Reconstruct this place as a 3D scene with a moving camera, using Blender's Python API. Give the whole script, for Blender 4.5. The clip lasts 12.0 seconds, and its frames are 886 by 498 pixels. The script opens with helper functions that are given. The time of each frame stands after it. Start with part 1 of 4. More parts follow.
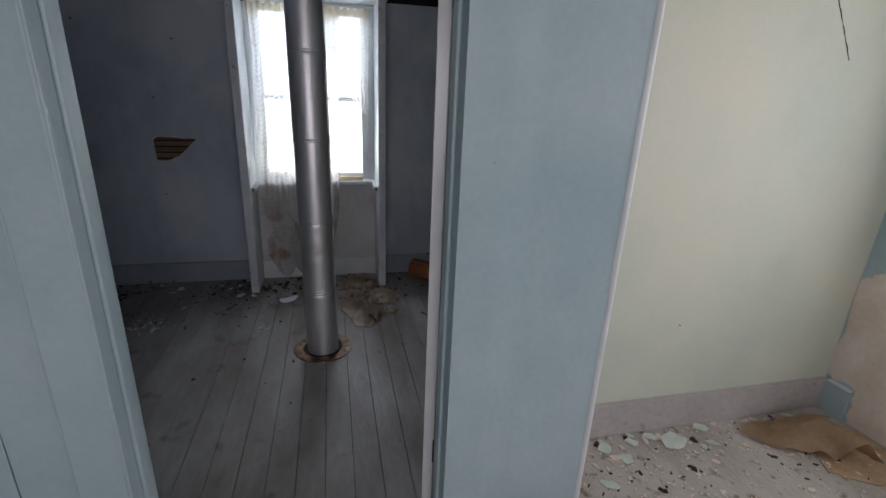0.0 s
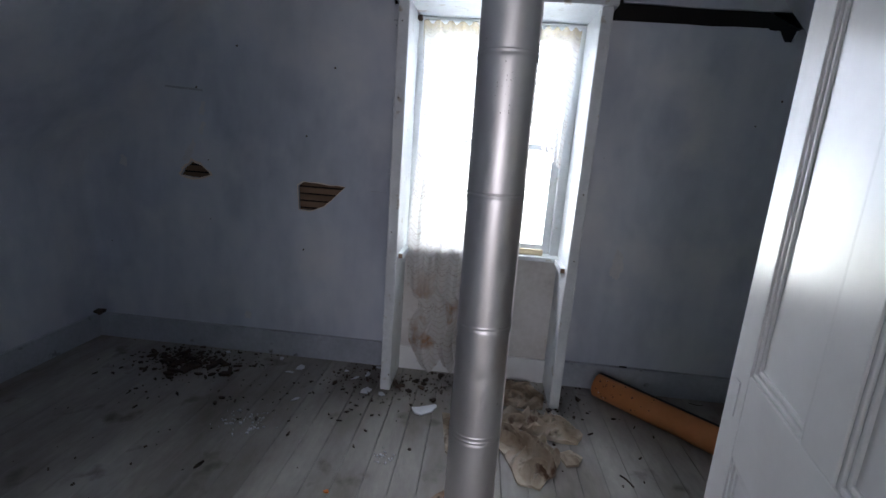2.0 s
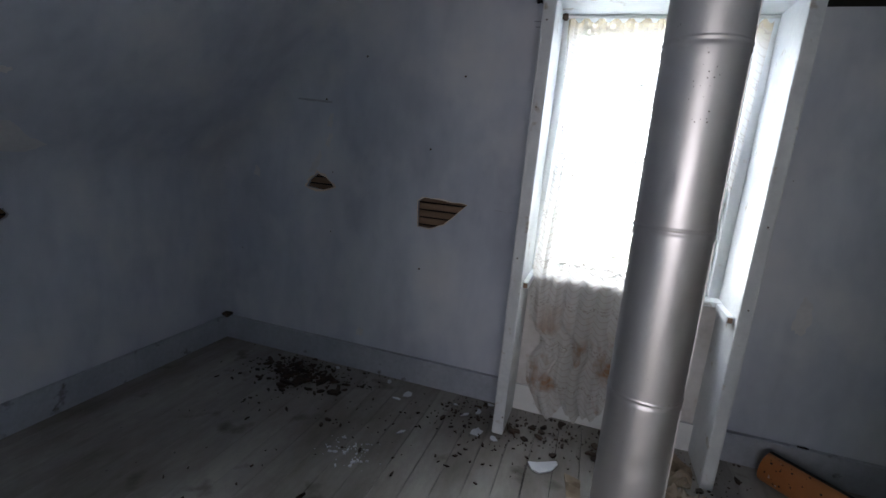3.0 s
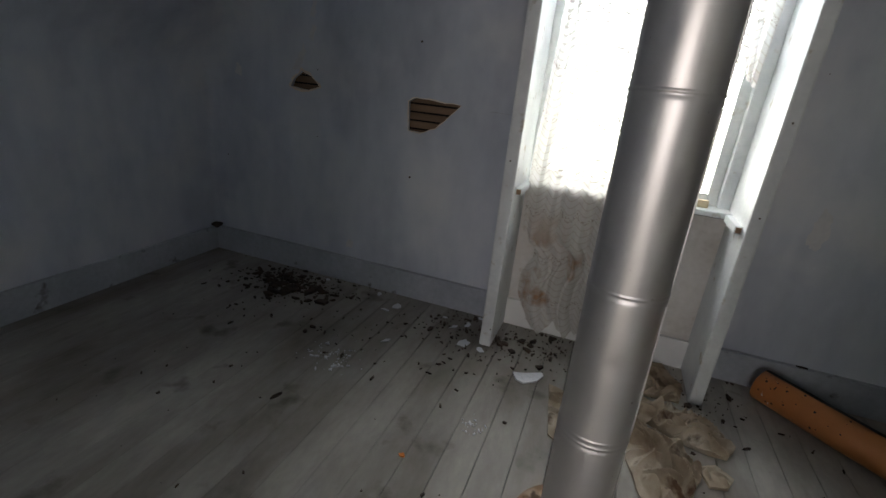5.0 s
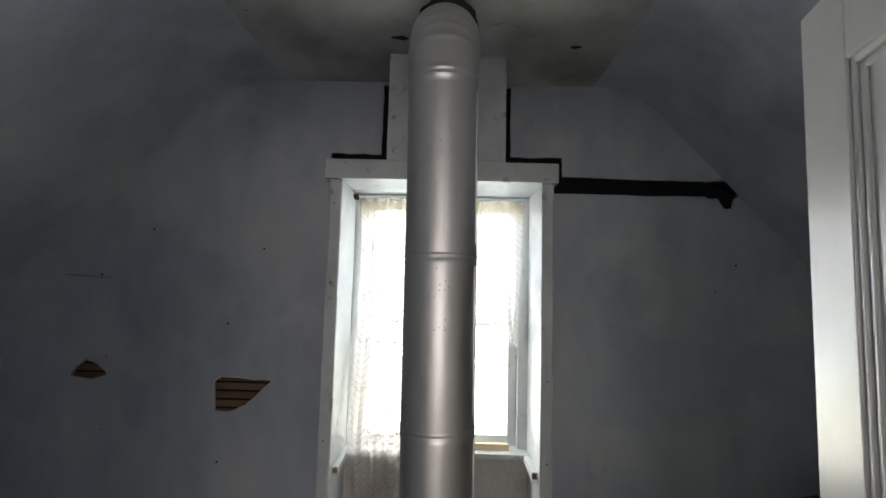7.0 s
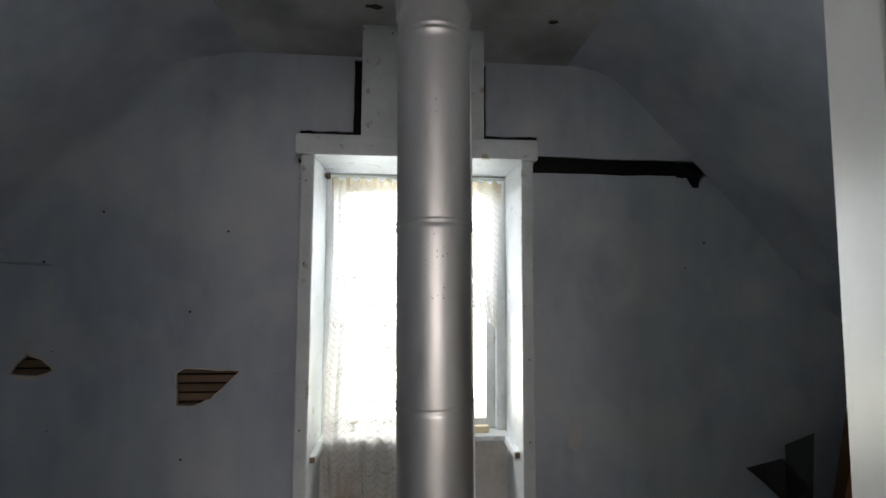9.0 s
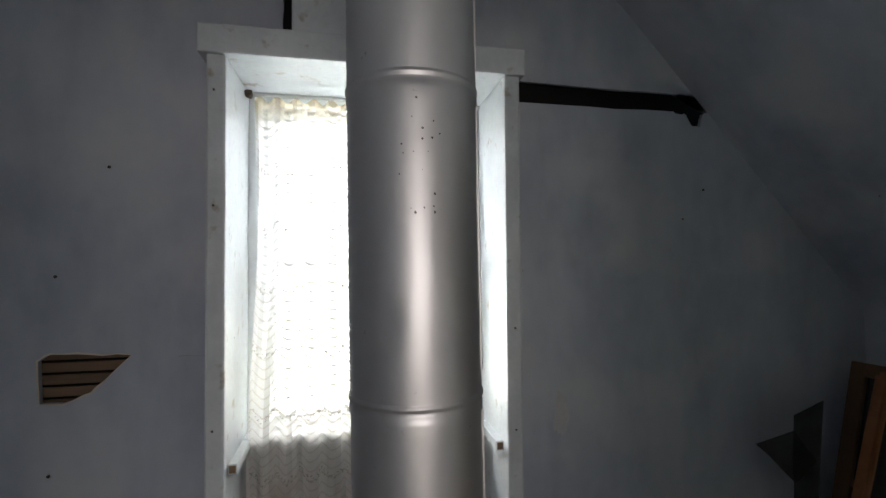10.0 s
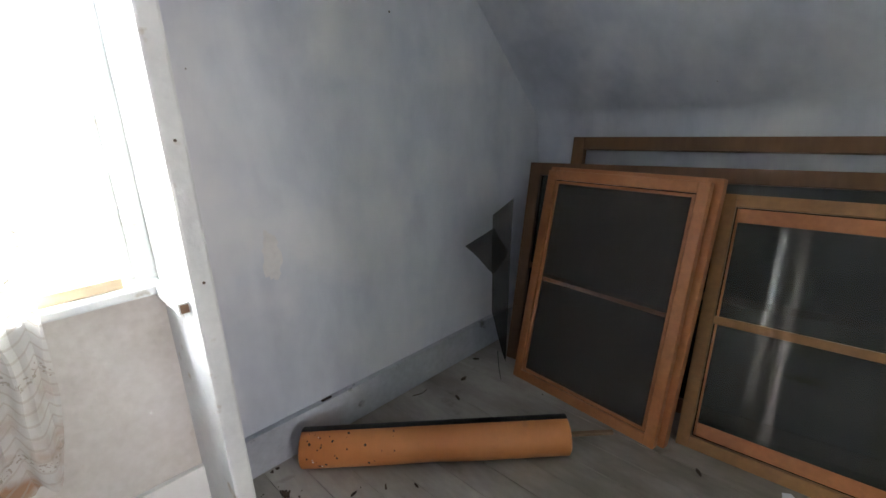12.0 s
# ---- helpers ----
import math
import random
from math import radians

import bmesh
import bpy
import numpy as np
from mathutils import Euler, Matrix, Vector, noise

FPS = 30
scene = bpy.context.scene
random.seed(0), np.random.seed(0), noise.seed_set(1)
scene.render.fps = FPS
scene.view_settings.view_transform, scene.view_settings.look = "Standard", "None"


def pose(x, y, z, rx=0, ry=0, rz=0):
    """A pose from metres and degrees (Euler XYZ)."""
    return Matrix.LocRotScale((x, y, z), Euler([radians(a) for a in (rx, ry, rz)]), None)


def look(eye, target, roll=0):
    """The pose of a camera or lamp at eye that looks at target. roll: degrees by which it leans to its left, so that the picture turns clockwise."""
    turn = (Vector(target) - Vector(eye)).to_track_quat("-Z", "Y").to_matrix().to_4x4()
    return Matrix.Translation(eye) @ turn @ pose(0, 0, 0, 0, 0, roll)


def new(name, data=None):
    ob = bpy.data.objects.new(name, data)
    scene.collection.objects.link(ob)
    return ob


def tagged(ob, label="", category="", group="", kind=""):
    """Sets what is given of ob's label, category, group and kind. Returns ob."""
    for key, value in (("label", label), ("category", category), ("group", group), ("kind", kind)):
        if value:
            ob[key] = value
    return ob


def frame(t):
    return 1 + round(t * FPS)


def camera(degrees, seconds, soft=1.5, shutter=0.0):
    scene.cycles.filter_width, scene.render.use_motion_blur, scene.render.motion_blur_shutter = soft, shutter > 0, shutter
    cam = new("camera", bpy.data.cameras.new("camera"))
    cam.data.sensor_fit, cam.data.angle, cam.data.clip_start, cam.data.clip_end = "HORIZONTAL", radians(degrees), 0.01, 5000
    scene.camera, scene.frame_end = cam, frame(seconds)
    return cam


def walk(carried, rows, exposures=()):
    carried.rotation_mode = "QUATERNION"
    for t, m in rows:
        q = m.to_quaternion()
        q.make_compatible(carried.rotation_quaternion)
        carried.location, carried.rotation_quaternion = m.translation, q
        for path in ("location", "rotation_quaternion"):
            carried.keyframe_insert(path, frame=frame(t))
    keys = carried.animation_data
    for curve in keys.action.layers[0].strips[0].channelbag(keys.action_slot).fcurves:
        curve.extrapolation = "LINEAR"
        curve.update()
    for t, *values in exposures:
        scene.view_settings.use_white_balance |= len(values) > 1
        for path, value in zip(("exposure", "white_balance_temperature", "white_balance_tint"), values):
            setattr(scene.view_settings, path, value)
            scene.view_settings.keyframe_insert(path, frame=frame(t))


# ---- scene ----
cam = camera(87.3, 12.0)
WIN_UP, WIN_LOW, HALL_W, END_W, DISTANCE_GLOW = 35.0, 12.0, 32.0, 52.0, 9.0
EXPOSURES = [(0.0, -0.95, 5900, 22), (0.5, -0.6, 5850, 23), (1.0, -0.15, 5850, 23), (1.5, -0.15, 5850, 24), (2.0, -0.02, 5850, 23), (3.0, 0.0, 6000, 21), (5.0, -0.05, 6600, 18), (5.6, 0.05, 6600, 18), (6.5, -0.25, 6600, 17), (9.8, -0.2, 6450, 18), (10.5, -0.2, 6400, 19), (11.0, 0.25, 6500, 19), (11.5, 1.0, 6550, 19), (12.0, 1.85, 6550, 20)]
PATH = [
    (0, (0.382, 0.246, 1.53), (0.833, 2.084, 0.883), 2.5),
    (0.5, (0.288, 0.538, 1.509), (0.512, 2.433, 0.911), 2.9),
    (1, (0.186, 0.788, 1.448), (0.312, 2.721, 0.953), 3.1),
    (1.5, (0.219, 1.072, 1.414), (0.258, 3.022, 0.969), 3.5),
    (2, (0.232, 1.311, 1.393), (0.088, 3.26, 0.966), 4.3),
    (2.5, (0.157, 1.438, 1.376), (-0.185, 3.364, 0.959), 5.1),
    (3, (0.084, 1.574, 1.393), (-0.509, 3.44, 0.983), 5.1),
    (5, (0.184, 1.72, 1.237), (-0.417, 3.5, 0.55), 6.0),
    (5.5, (0.262, 1.702, 1.241), (-0.083, 3.554, 0.568), 4.2),
    (6, (0.286, 1.683, 1.359), (0.098, 3.624, 0.917), 3.4),
    (6.5, (0.296, 1.665, 1.5), (0.216, 3.661, 1.404), 2.3),
    (7, (0.292, 1.646, 1.606), (0.273, 3.639, 1.775), 1.5),
    (9, (0.203, 1.713, 1.54), (0.363, 3.701, 1.688), 0.3),
    (9.5, (0.166, 1.912, 1.48), (0.374, 3.898, 1.573), 0.4),
    (10, (0.185, 2.192, 1.445), (0.576, 4.153, 1.495), -0.4),
    (10.5, (0.257, 2.368, 1.379), (0.933, 4.249, 1.289), -0.1),
    (11, (0.369, 2.364, 1.357), (1.259, 4.121, 1.014), -1.3),
    (11.5, (0.4, 2.473, 1.274), (1.58, 4.007, 0.766), -1.6),
    (12, (0.412, 2.512, 1.241), (1.745, 3.893, 0.681), -2.8),
]
walk(cam, [(t, look(eye, target, roll)) for t, eye, target, roll in PATH], EXPOSURES)

# ---- world, light ----
world = bpy.data.worlds.new("sky")
scene.world = world
world.use_nodes = True
wn = world.node_tree
sky = wn.nodes.new("ShaderNodeTexSky")
sky.sky_type = "NISHITA"
sky.sun_disc = False
sky.sun_elevation, sky.sun_rotation = radians(54), radians(255)
wn.links.new(sky.outputs["Color"], wn.nodes["Background"].inputs["Color"])
wn.nodes["Background"].inputs["Strength"].default_value = 0.12


def area_lamp(name, eye, target, width, height, watts, colour):
    data = bpy.data.lights.new(name, "AREA")
    data.shape, data.size, data.size_y = "RECTANGLE", width, height
    data.energy, data.color = watts, colour
    ob = new(name, data)
    ob.matrix_world = look(eye, target)
    return tagged(ob, kind="structure")


sun = new("sun", bpy.data.lights.new("sun", "SUN"))
sun.data.energy, sun.data.angle, sun.data.color = 3.0, radians(0.5), (1.0, 0.95, 0.88)
sun.matrix_world = look((-30, -8, 43), (0, 0, 0))
tagged(sun, kind="structure")

# Daylight in the gable window: sky above, sunlit greenery below.
area_lamp("sky_light", (0.255, 4.20, 1.66), (0.255, 0, 1.55), 0.84, 0.86, WIN_UP, (0.86, 0.94, 1.0))
area_lamp("garden_light", (0.255, 4.20, 1.02), (0.255, 0, 1.10), 0.84, 0.40, WIN_LOW, (1.0, 1.0, 0.86))
# Daylight in the landing's window.
area_lamp("landing_light", (3.05, 0.75, 1.5), (0, 1.0, 1.3), 0.86, 1.2, HALL_W, (1.0, 0.95, 0.86))
# Added lamp in an unseen opening behind the camera, for pipe and gable.
area_lamp("added_front_light", (0.35, -2.12, 1.45), (0.35, 0, 1.40), 2.2, 1.1, END_W, (1.0, 0.94, 0.88))


# ---- materials ----
def surface(name, colours, scale=3.0, fine=60.0, rough=0.7, metal=0.0, bump=0.15, fine_amount=0.25, spots=None, stretch=(1, 1, 1), random_tint=0.0, placed=False, sheen_spread=0.12, streaks=0.0, specks=0.0, feather=0.05):
    """A painted or natural surface: two scales of variation, fine relief, and spots of dirt."""
    m = bpy.data.materials.new(name)
    m.use_nodes = True
    n, link = m.node_tree.nodes, m.node_tree.links.new
    b = n["Principled BSDF"]
    b.inputs["Metallic"].default_value = metal
    at = n.new("ShaderNodeTexCoord")
    mp = n.new("ShaderNodeMapping")
    mp.inputs["Scale"].default_value = stretch
    spot = at.outputs["Object"]
    if placed:
        spot = n.new("ShaderNodeNewGeometry").outputs["Position"]
    link(spot, mp.inputs["Vector"])
    big = n.new("ShaderNodeTexNoise")
    big.inputs["Scale"].default_value, big.inputs["Detail"].default_value = scale, 5
    link(mp.outputs["Vector"], big.inputs["Vector"])
    small = n.new("ShaderNodeTexNoise")
    small.inputs["Scale"].default_value, small.inputs["Detail"].default_value = fine, 4
    link(mp.outputs["Vector"], small.inputs["Vector"])
    ramp = n.new("ShaderNodeValToRGB")
    while len(ramp.color_ramp.elements) < len(colours):
        ramp.color_ramp.elements.new(0.5)
    for k, (e, c) in enumerate(zip(ramp.color_ramp.elements, colours)):
        e.position, e.color = 0.3 + 0.4 * k / max(1, len(colours) - 1), (*c, 1)
    link(big.outputs["Fac"], ramp.inputs["Fac"])
    grain = n.new("ShaderNodeMix")
    grain.data_type, grain.blend_type = "RGBA", "OVERLAY"
    grain.inputs[0].default_value = fine_amount
    link(ramp.outputs["Color"], grain.inputs[6])
    link(small.outputs["Color"], grain.inputs[7])
    gray = n.new("ShaderNodeRGBToBW")
    link(small.outputs["Color"], gray.inputs[0])
    link(gray.outputs[0], grain.inputs[7])
    out = grain.outputs[2]
    if random_tint:
        info = n.new("ShaderNodeObjectInfo")
        span = n.new("ShaderNodeMapRange")
        span.inputs[3].default_value, span.inputs[4].default_value = 1 - random_tint, 1 + random_tint
        link(info.outputs["Random"], span.inputs[0])
        hue = n.new("ShaderNodeHueSaturation")
        link(span.outputs[0], hue.inputs["Value"])
        link(out, hue.inputs["Color"])
        out = hue.outputs["Color"]
    if spots:
        colour, size, amount = spots
        sp = n.new("ShaderNodeTexNoise")
        sp.inputs["Scale"].default_value, sp.inputs["Detail"].default_value = size, 6
        link(spot, sp.inputs["Vector"])
        cut = n.new("ShaderNodeMapRange")
        cut.inputs[1].default_value, cut.inputs[2].default_value = 1 - amount - feather, 1 - amount + feather
        link(sp.outputs["Fac"], cut.inputs[0])
        over = n.new("ShaderNodeMix")
        over.data_type = "RGBA"
        link(cut.outputs[0], over.inputs[0])
        link(out, over.inputs[6])
        over.inputs[7].default_value = (*colour, 1)
        out = over.outputs[2]
    if streaks:
        run = n.new("ShaderNodeMapping")
        run.inputs["Scale"].default_value = (3.0, 3.0, 0.6)
        link(spot, run.inputs["Vector"])
        drip = n.new("ShaderNodeTexNoise")
        drip.inputs["Scale"].default_value, drip.inputs["Detail"].default_value, drip.inputs["Distortion"].default_value = 1.6, 5, 0.5
        link(run.outputs["Vector"], drip.inputs["Vector"])
        wash = n.new("ShaderNodeMix")
        wash.data_type, wash.blend_type = "RGBA", "SOFT_LIGHT"
        wash.inputs[0].default_value = streaks
        tone = n.new("ShaderNodeMapRange")
        tone.inputs[1].default_value, tone.inputs[2].default_value = 0.3, 0.7
        link(drip.outputs["Fac"], tone.inputs[0])
        link(out, wash.inputs[6])
        link(tone.outputs[0], wash.inputs[7])
        out = wash.outputs[2]
    if specks:
        dot = n.new("ShaderNodeTexVoronoi")
        dot.inputs["Scale"].default_value = 9
        link(spot, dot.inputs["Vector"])
        cell = n.new("ShaderNodeSeparateColor")
        link(dot.outputs["Color"], cell.inputs[0])
        small_dot, chosen, mark = n.new("ShaderNodeMath"), n.new("ShaderNodeMath"), n.new("ShaderNodeMath")
        small_dot.operation, chosen.operation, mark.operation = "LESS_THAN", "LESS_THAN", "MULTIPLY"
        small_dot.inputs[1].default_value, chosen.inputs[1].default_value = 0.045, specks
        link(dot.outputs["Distance"], small_dot.inputs[0])
        link(cell.outputs[0], chosen.inputs[0])
        link(small_dot.outputs[0], mark.inputs[0])
        link(chosen.outputs[0], mark.inputs[1])
        fleck = n.new("ShaderNodeMix")
        fleck.data_type = "RGBA"
        fleck.inputs[7].default_value = (0.12, 0.11, 0.10, 1)
        link(mark.outputs[0], fleck.inputs[0])
        link(out, fleck.inputs[6])
        out = fleck.outputs[2]
    link(out, b.inputs["Base Color"])
    rr = n.new("ShaderNodeMapRange")
    rr.inputs[3].default_value, rr.inputs[4].default_value = max(0.03, rough - sheen_spread), min(1, rough + sheen_spread)
    link(big.outputs["Fac"], rr.inputs[0])
    link(rr.outputs[0], b.inputs["Roughness"])
    bp = n.new("ShaderNodeBump")
    bp.inputs["Strength"].default_value, bp.inputs["Distance"].default_value = bump, 0.01
    add = n.new("ShaderNodeMath")
    add.operation = "ADD"
    link(big.outputs["Fac"], add.inputs[0])
    link(small.outputs["Fac"], add.inputs[1])
    link(add.outputs[0], bp.inputs["Height"])
    link(bp.outputs["Normal"], b.inputs["Normal"])
    return m


PLASTER = surface("blue_grey_plaster", [(0.43, 0.47, 0.55), (0.53, 0.57, 0.645), (0.61, 0.64, 0.70)], 1.8, 14, 0.58, bump=0.2, fine_amount=0.22, stretch=(1, 1, 0.5), spots=((0.66, 0.675, 0.71), 2.6, 0.38), feather=0.12, streaks=0.14, specks=0.12)
CEILING = surface("dirty_white_ceiling_plaster", [(0.44, 0.45, 0.46), (0.55, 0.555, 0.56), (0.62, 0.62, 0.62)], 2.0, 20, 0.7, bump=0.18, spots=((0.26, 0.25, 0.24), 2.2, 0.40), specks=0.2, feather=0.14)
SCUFF = surface("rubbed_bare_plaster", [(0.58, 0.585, 0.61), (0.68, 0.675, 0.68)], 6, 40, 0.8, bump=0.25)
SIDING = surface("grey_baseboard_paint", [(0.33, 0.36, 0.41), (0.44, 0.47, 0.52)], 4, 40, 0.5, bump=0.1, spots=((0.10, 0.09, 0.08), 12, 0.30))
WHITE = surface("old_white_gloss_paint", [(0.66, 0.67, 0.66), (0.78, 0.79, 0.78)], 5, 60, 0.32, bump=0.08, fine_amount=0.12, spots=((0.30, 0.26, 0.20), 26, 0.25))
TRIM = surface("worn_pale_blue_white_paint", [(0.52, 0.55, 0.57), (0.66, 0.69, 0.70)], 5, 50, 0.42, bump=0.12, fine_amount=0.2, spots=((0.34, 0.30, 0.24), 16, 0.32), specks=0.3)
DOORPAINT = surface("white_gloss_door_paint", [(0.68, 0.67, 0.67), (0.75, 0.74, 0.74)], 7, 70, 0.25, bump=0.012, fine_amount=0.06, sheen_spread=0.02)
TEAL = surface("pale_teal_board_paint", [(0.37, 0.475, 0.50), (0.46, 0.56, 0.575)], 2.5, 50, 0.40, bump=0.08, fine_amount=0.1, spots=((0.24, 0.24, 0.22), 30, 0.20))
GREEN = surface("pale_green_plaster", [(0.55, 0.605, 0.49), (0.65, 0.67, 0.545), (0.74, 0.70, 0.56)], 1.2, 30, 0.6, bump=0.08, fine_amount=0.08)
BARE = surface("bare_lime_plaster", [(0.66, 0.55, 0.45), (0.80, 0.71, 0.62)], 5, 40, 0.85, bump=0.4)
FLOORM = surface("worn_grey_floor_paint", [(0.14, 0.12, 0.098), (0.275, 0.26, 0.236), (0.39, 0.378, 0.35)], 3.5, 45, 0.48, bump=0.14, fine_amount=0.3, spots=((0.10, 0.085, 0.07), 4.5, 0.33), stretch=(1, 0.35, 1), random_tint=0.10, placed=True, specks=0.3)
HALLFLOOR = surface("dusty_landing_floor", [(0.40, 0.36, 0.31), (0.55, 0.51, 0.45)], 5, 60, 0.8, bump=0.3, spots=((0.22, 0.17, 0.12), 14, 0.36), stretch=(1, 0.5, 1), random_tint=0.06, placed=True)
# Near-black: the shade inside cavities and gaps is put into this colour.
DARK = surface("cavity_shade_black", [(0.006, 0.005, 0.005), (0.014, 0.012, 0.010)], 6, 60, 0.9, bump=0.3)
LATH = surface("rough_sawn_lath", [(0.16, 0.10, 0.06), (0.30, 0.20, 0.13)], 6, 90, 0.85, bump=0.4, stretch=(0.15, 1, 1), random_tint=0.2)
STEEL = surface("galvanised_stovepipe_steel", [(0.64, 0.625, 0.62), (0.76, 0.75, 0.745)], 5, 26, 0.45, metal=0.92, bump=0.05, fine_amount=0.16, stretch=(1, 1, 0.2), spots=((0.16, 0.12, 0.10), 55, 0.24))
RUST = surface("rusty_collar_plate", [(0.07, 0.035, 0.018), (0.18, 0.105, 0.06), (0.32, 0.26, 0.21)], 9, 70, 0.34, metal=0.75, bump=0.16, spots=((0.045, 0.025, 0.015), 22, 0.40))
ORANGE = surface("orange_varnished_pine", [(0.30, 0.105, 0.038), (0.43, 0.17, 0.065)], 3, 50, 0.42, bump=0.1, fine_amount=0.3, stretch=(1, 1, 0.25), random_tint=0.08)
OCHRE = surface("aged_ochre_varnished_wood", [(0.18, 0.085, 0.03), (0.29, 0.145, 0.054)], 3, 50, 0.5, bump=0.12, fine_amount=0.35, stretch=(1, 1, 0.25), random_tint=0.1)
BROWN = surface("dark_brown_varnished_wood", [(0.10, 0.045, 0.017), (0.185, 0.09, 0.035)], 3, 50, 0.45, bump=0.12, fine_amount=0.3, stretch=(1, 0.25, 1), random_tint=0.1)
KRAFT = surface("orange_kraft_paper", [(0.46, 0.165, 0.05), (0.57, 0.225, 0.075)], 3, 30, 0.42, bump=0.1, fine_amount=0.12, spots=((0.25, 0.11, 0.05), 7, 0.30))
TAR = surface("black_tar_paper", [(0.012, 0.012, 0.013), (0.03, 0.03, 0.03)], 8, 80, 0.6, bump=0.2)
RAG = surface("stained_cream_cloth", [(0.15, 0.10, 0.06), (0.38, 0.315, 0.235), (0.60, 0.545, 0.46)], 5, 200, 0.9, bump=0.05, fine_amount=0.15, spots=((0.10, 0.055, 0.03), 10, 0.37))
NETTING = surface("brown_stained_netting", [(0.13, 0.085, 0.05), (0.30, 0.23, 0.16), (0.42, 0.35, 0.27)], 8, 260, 0.9, bump=0.06, fine_amount=0.3)
DUSTY_PAINT = surface("dusty_pinkish_grey_paint", [(0.42, 0.385, 0.36), (0.53, 0.49, 0.46)], 4, 40, 0.7, bump=0.12, spots=((0.28, 0.23, 0.19), 9, 0.30))
SMUDGE = surface("grey_pencil_smudge", [(0.33, 0.35, 0.40), (0.42, 0.44, 0.49)], 20, 60, 0.7)
CHIP = surface("white_plaster_flake", [(0.66, 0.69, 0.74), (0.78, 0.80, 0.84)], 12, 90, 0.7, bump=0.3)
GREENCHIP = surface("pale_green_plaster_flake", [(0.52, 0.60, 0.53), (0.70, 0.72, 0.64)], 12, 90, 0.7, bump=0.3, random_tint=0.15)
LITTER = surface("dark_dry_litter", [(0.018, 0.013, 0.010), (0.09, 0.06, 0.04)], 20, 90, 0.9, bump=0.4)
STAINBOARD = surface("torn_brown_building_board", [(0.40, 0.26, 0.14), (0.64, 0.47, 0.30)], 6, 60, 0.75, bump=0.3, spots=((0.12, 0.06, 0.03), 5, 0.33))
ORANGE_SCRAP = surface("bright_orange_plastic", [(0.75, 0.20, 0.03), (0.85, 0.28, 0.05)], 20, 80, 0.4)
NAIL = surface("rusted_nail", [(0.05, 0.035, 0.025), (0.10, 0.07, 0.05)], 30, 90, 0.6, metal=0.5)
GRASS = surface("meadow", [(0.05, 0.09, 0.025), (0.10, 0.14, 0.04)], 0.2, 3, 0.9)
WOODPALE = surface("pale_raw_wood", [(0.46, 0.36, 0.22), (0.60, 0.50, 0.34)], 4, 60, 0.7, bump=0.1, stretch=(0.2, 1, 1))


def glass(name, tint, rough, dust=0.0):
    m = bpy.data.materials.new(name)
    m.use_nodes = True
    n, link = m.node_tree.nodes, m.node_tree.links.new
    out = n["Material Output"]
    clear, gloss, mix, fr = n.new("ShaderNodeBsdfTransparent"), n.new("ShaderNodeBsdfGlossy"), n.new("ShaderNodeMixShader"), n.new("ShaderNodeFresnel")
    clear.inputs["Color"].default_value = (*tint, 1)
    gloss.inputs["Roughness"].default_value = rough
    fr.inputs["IOR"].default_value = 1.5
    link(fr.outputs[0], mix.inputs[0])
    link(clear.outputs[0], mix.inputs[1])
    link(gloss.outputs[0], mix.inputs[2])
    link(mix.outputs[0], out.inputs["Surface"])
    if dust:
        dust_sheen, over, cloud, at = n.new("ShaderNodeBsdfDiffuse"), n.new("ShaderNodeMixShader"), n.new("ShaderNodeTexNoise"), n.new("ShaderNodeTexCoord")
        # Dust whose grey-green also paints in the room's broad reflection.
        dust_sheen.inputs["Color"].default_value = (0.36, 0.37, 0.33, 1)
        cloud.inputs["Scale"].default_value = 5
        amount = n.new("ShaderNodeMapRange")
        amount.inputs[3].default_value, amount.inputs[4].default_value = dust * 0.4, dust * 1.5
        link(at.outputs["Object"], cloud.inputs["Vector"])
        link(cloud.outputs["Fac"], amount.inputs[0])
        link(amount.outputs[0], over.inputs[0])
        link(mix.outputs[0], over.inputs[1])
        link(dust_sheen.outputs[0], over.inputs[2])
        link(over.outputs[0], out.inputs["Surface"])
    return m


APRON = surface("stained_offwhite_panel", [(0.46, 0.435, 0.40), (0.57, 0.55, 0.52), (0.63, 0.615, 0.59)], 2.5, 40, 0.6, bump=0.15, spots=((0.30, 0.22, 0.14), 6, 0.28))
PANE = glass("window_glass", (0.93, 0.95, 0.94), 0.02)
DUSTPANE = glass("dusty_storm_glass", (0.36, 0.39, 0.37), 0.035, 0.09)


def mesh_screen(name, colour, see):
    """Fine wire cloth: partly seen through."""
    m = bpy.data.materials.new(name)
    m.use_nodes = True
    n, link = m.node_tree.nodes, m.node_tree.links.new
    b = n["Principled BSDF"]
    b.inputs["Base Color"].default_value = (*colour, 1)
    b.inputs["Roughness"].default_value = 0.7
    at, weave = n.new("ShaderNodeTexCoord"), n.new("ShaderNodeTexNoise")
    weave.inputs["Scale"].default_value = 9
    link(at.outputs["Object"], weave.inputs["Vector"])
    span = n.new("ShaderNodeMapRange")
    span.inputs[3].default_value, span.inputs[4].default_value = 1 - see - 0.12, 1 - see + 0.12
    link(weave.outputs["Fac"], span.inputs[0])
    link(span.outputs[0], b.inputs["Alpha"])
    return m


SCRAP = mesh_screen("folded_dark_wire_cloth", (0.05, 0.052, 0.052), 0.42)
WIRE = mesh_screen("grey_wire_cloth", (0.058, 0.052, 0.045), 0.30)


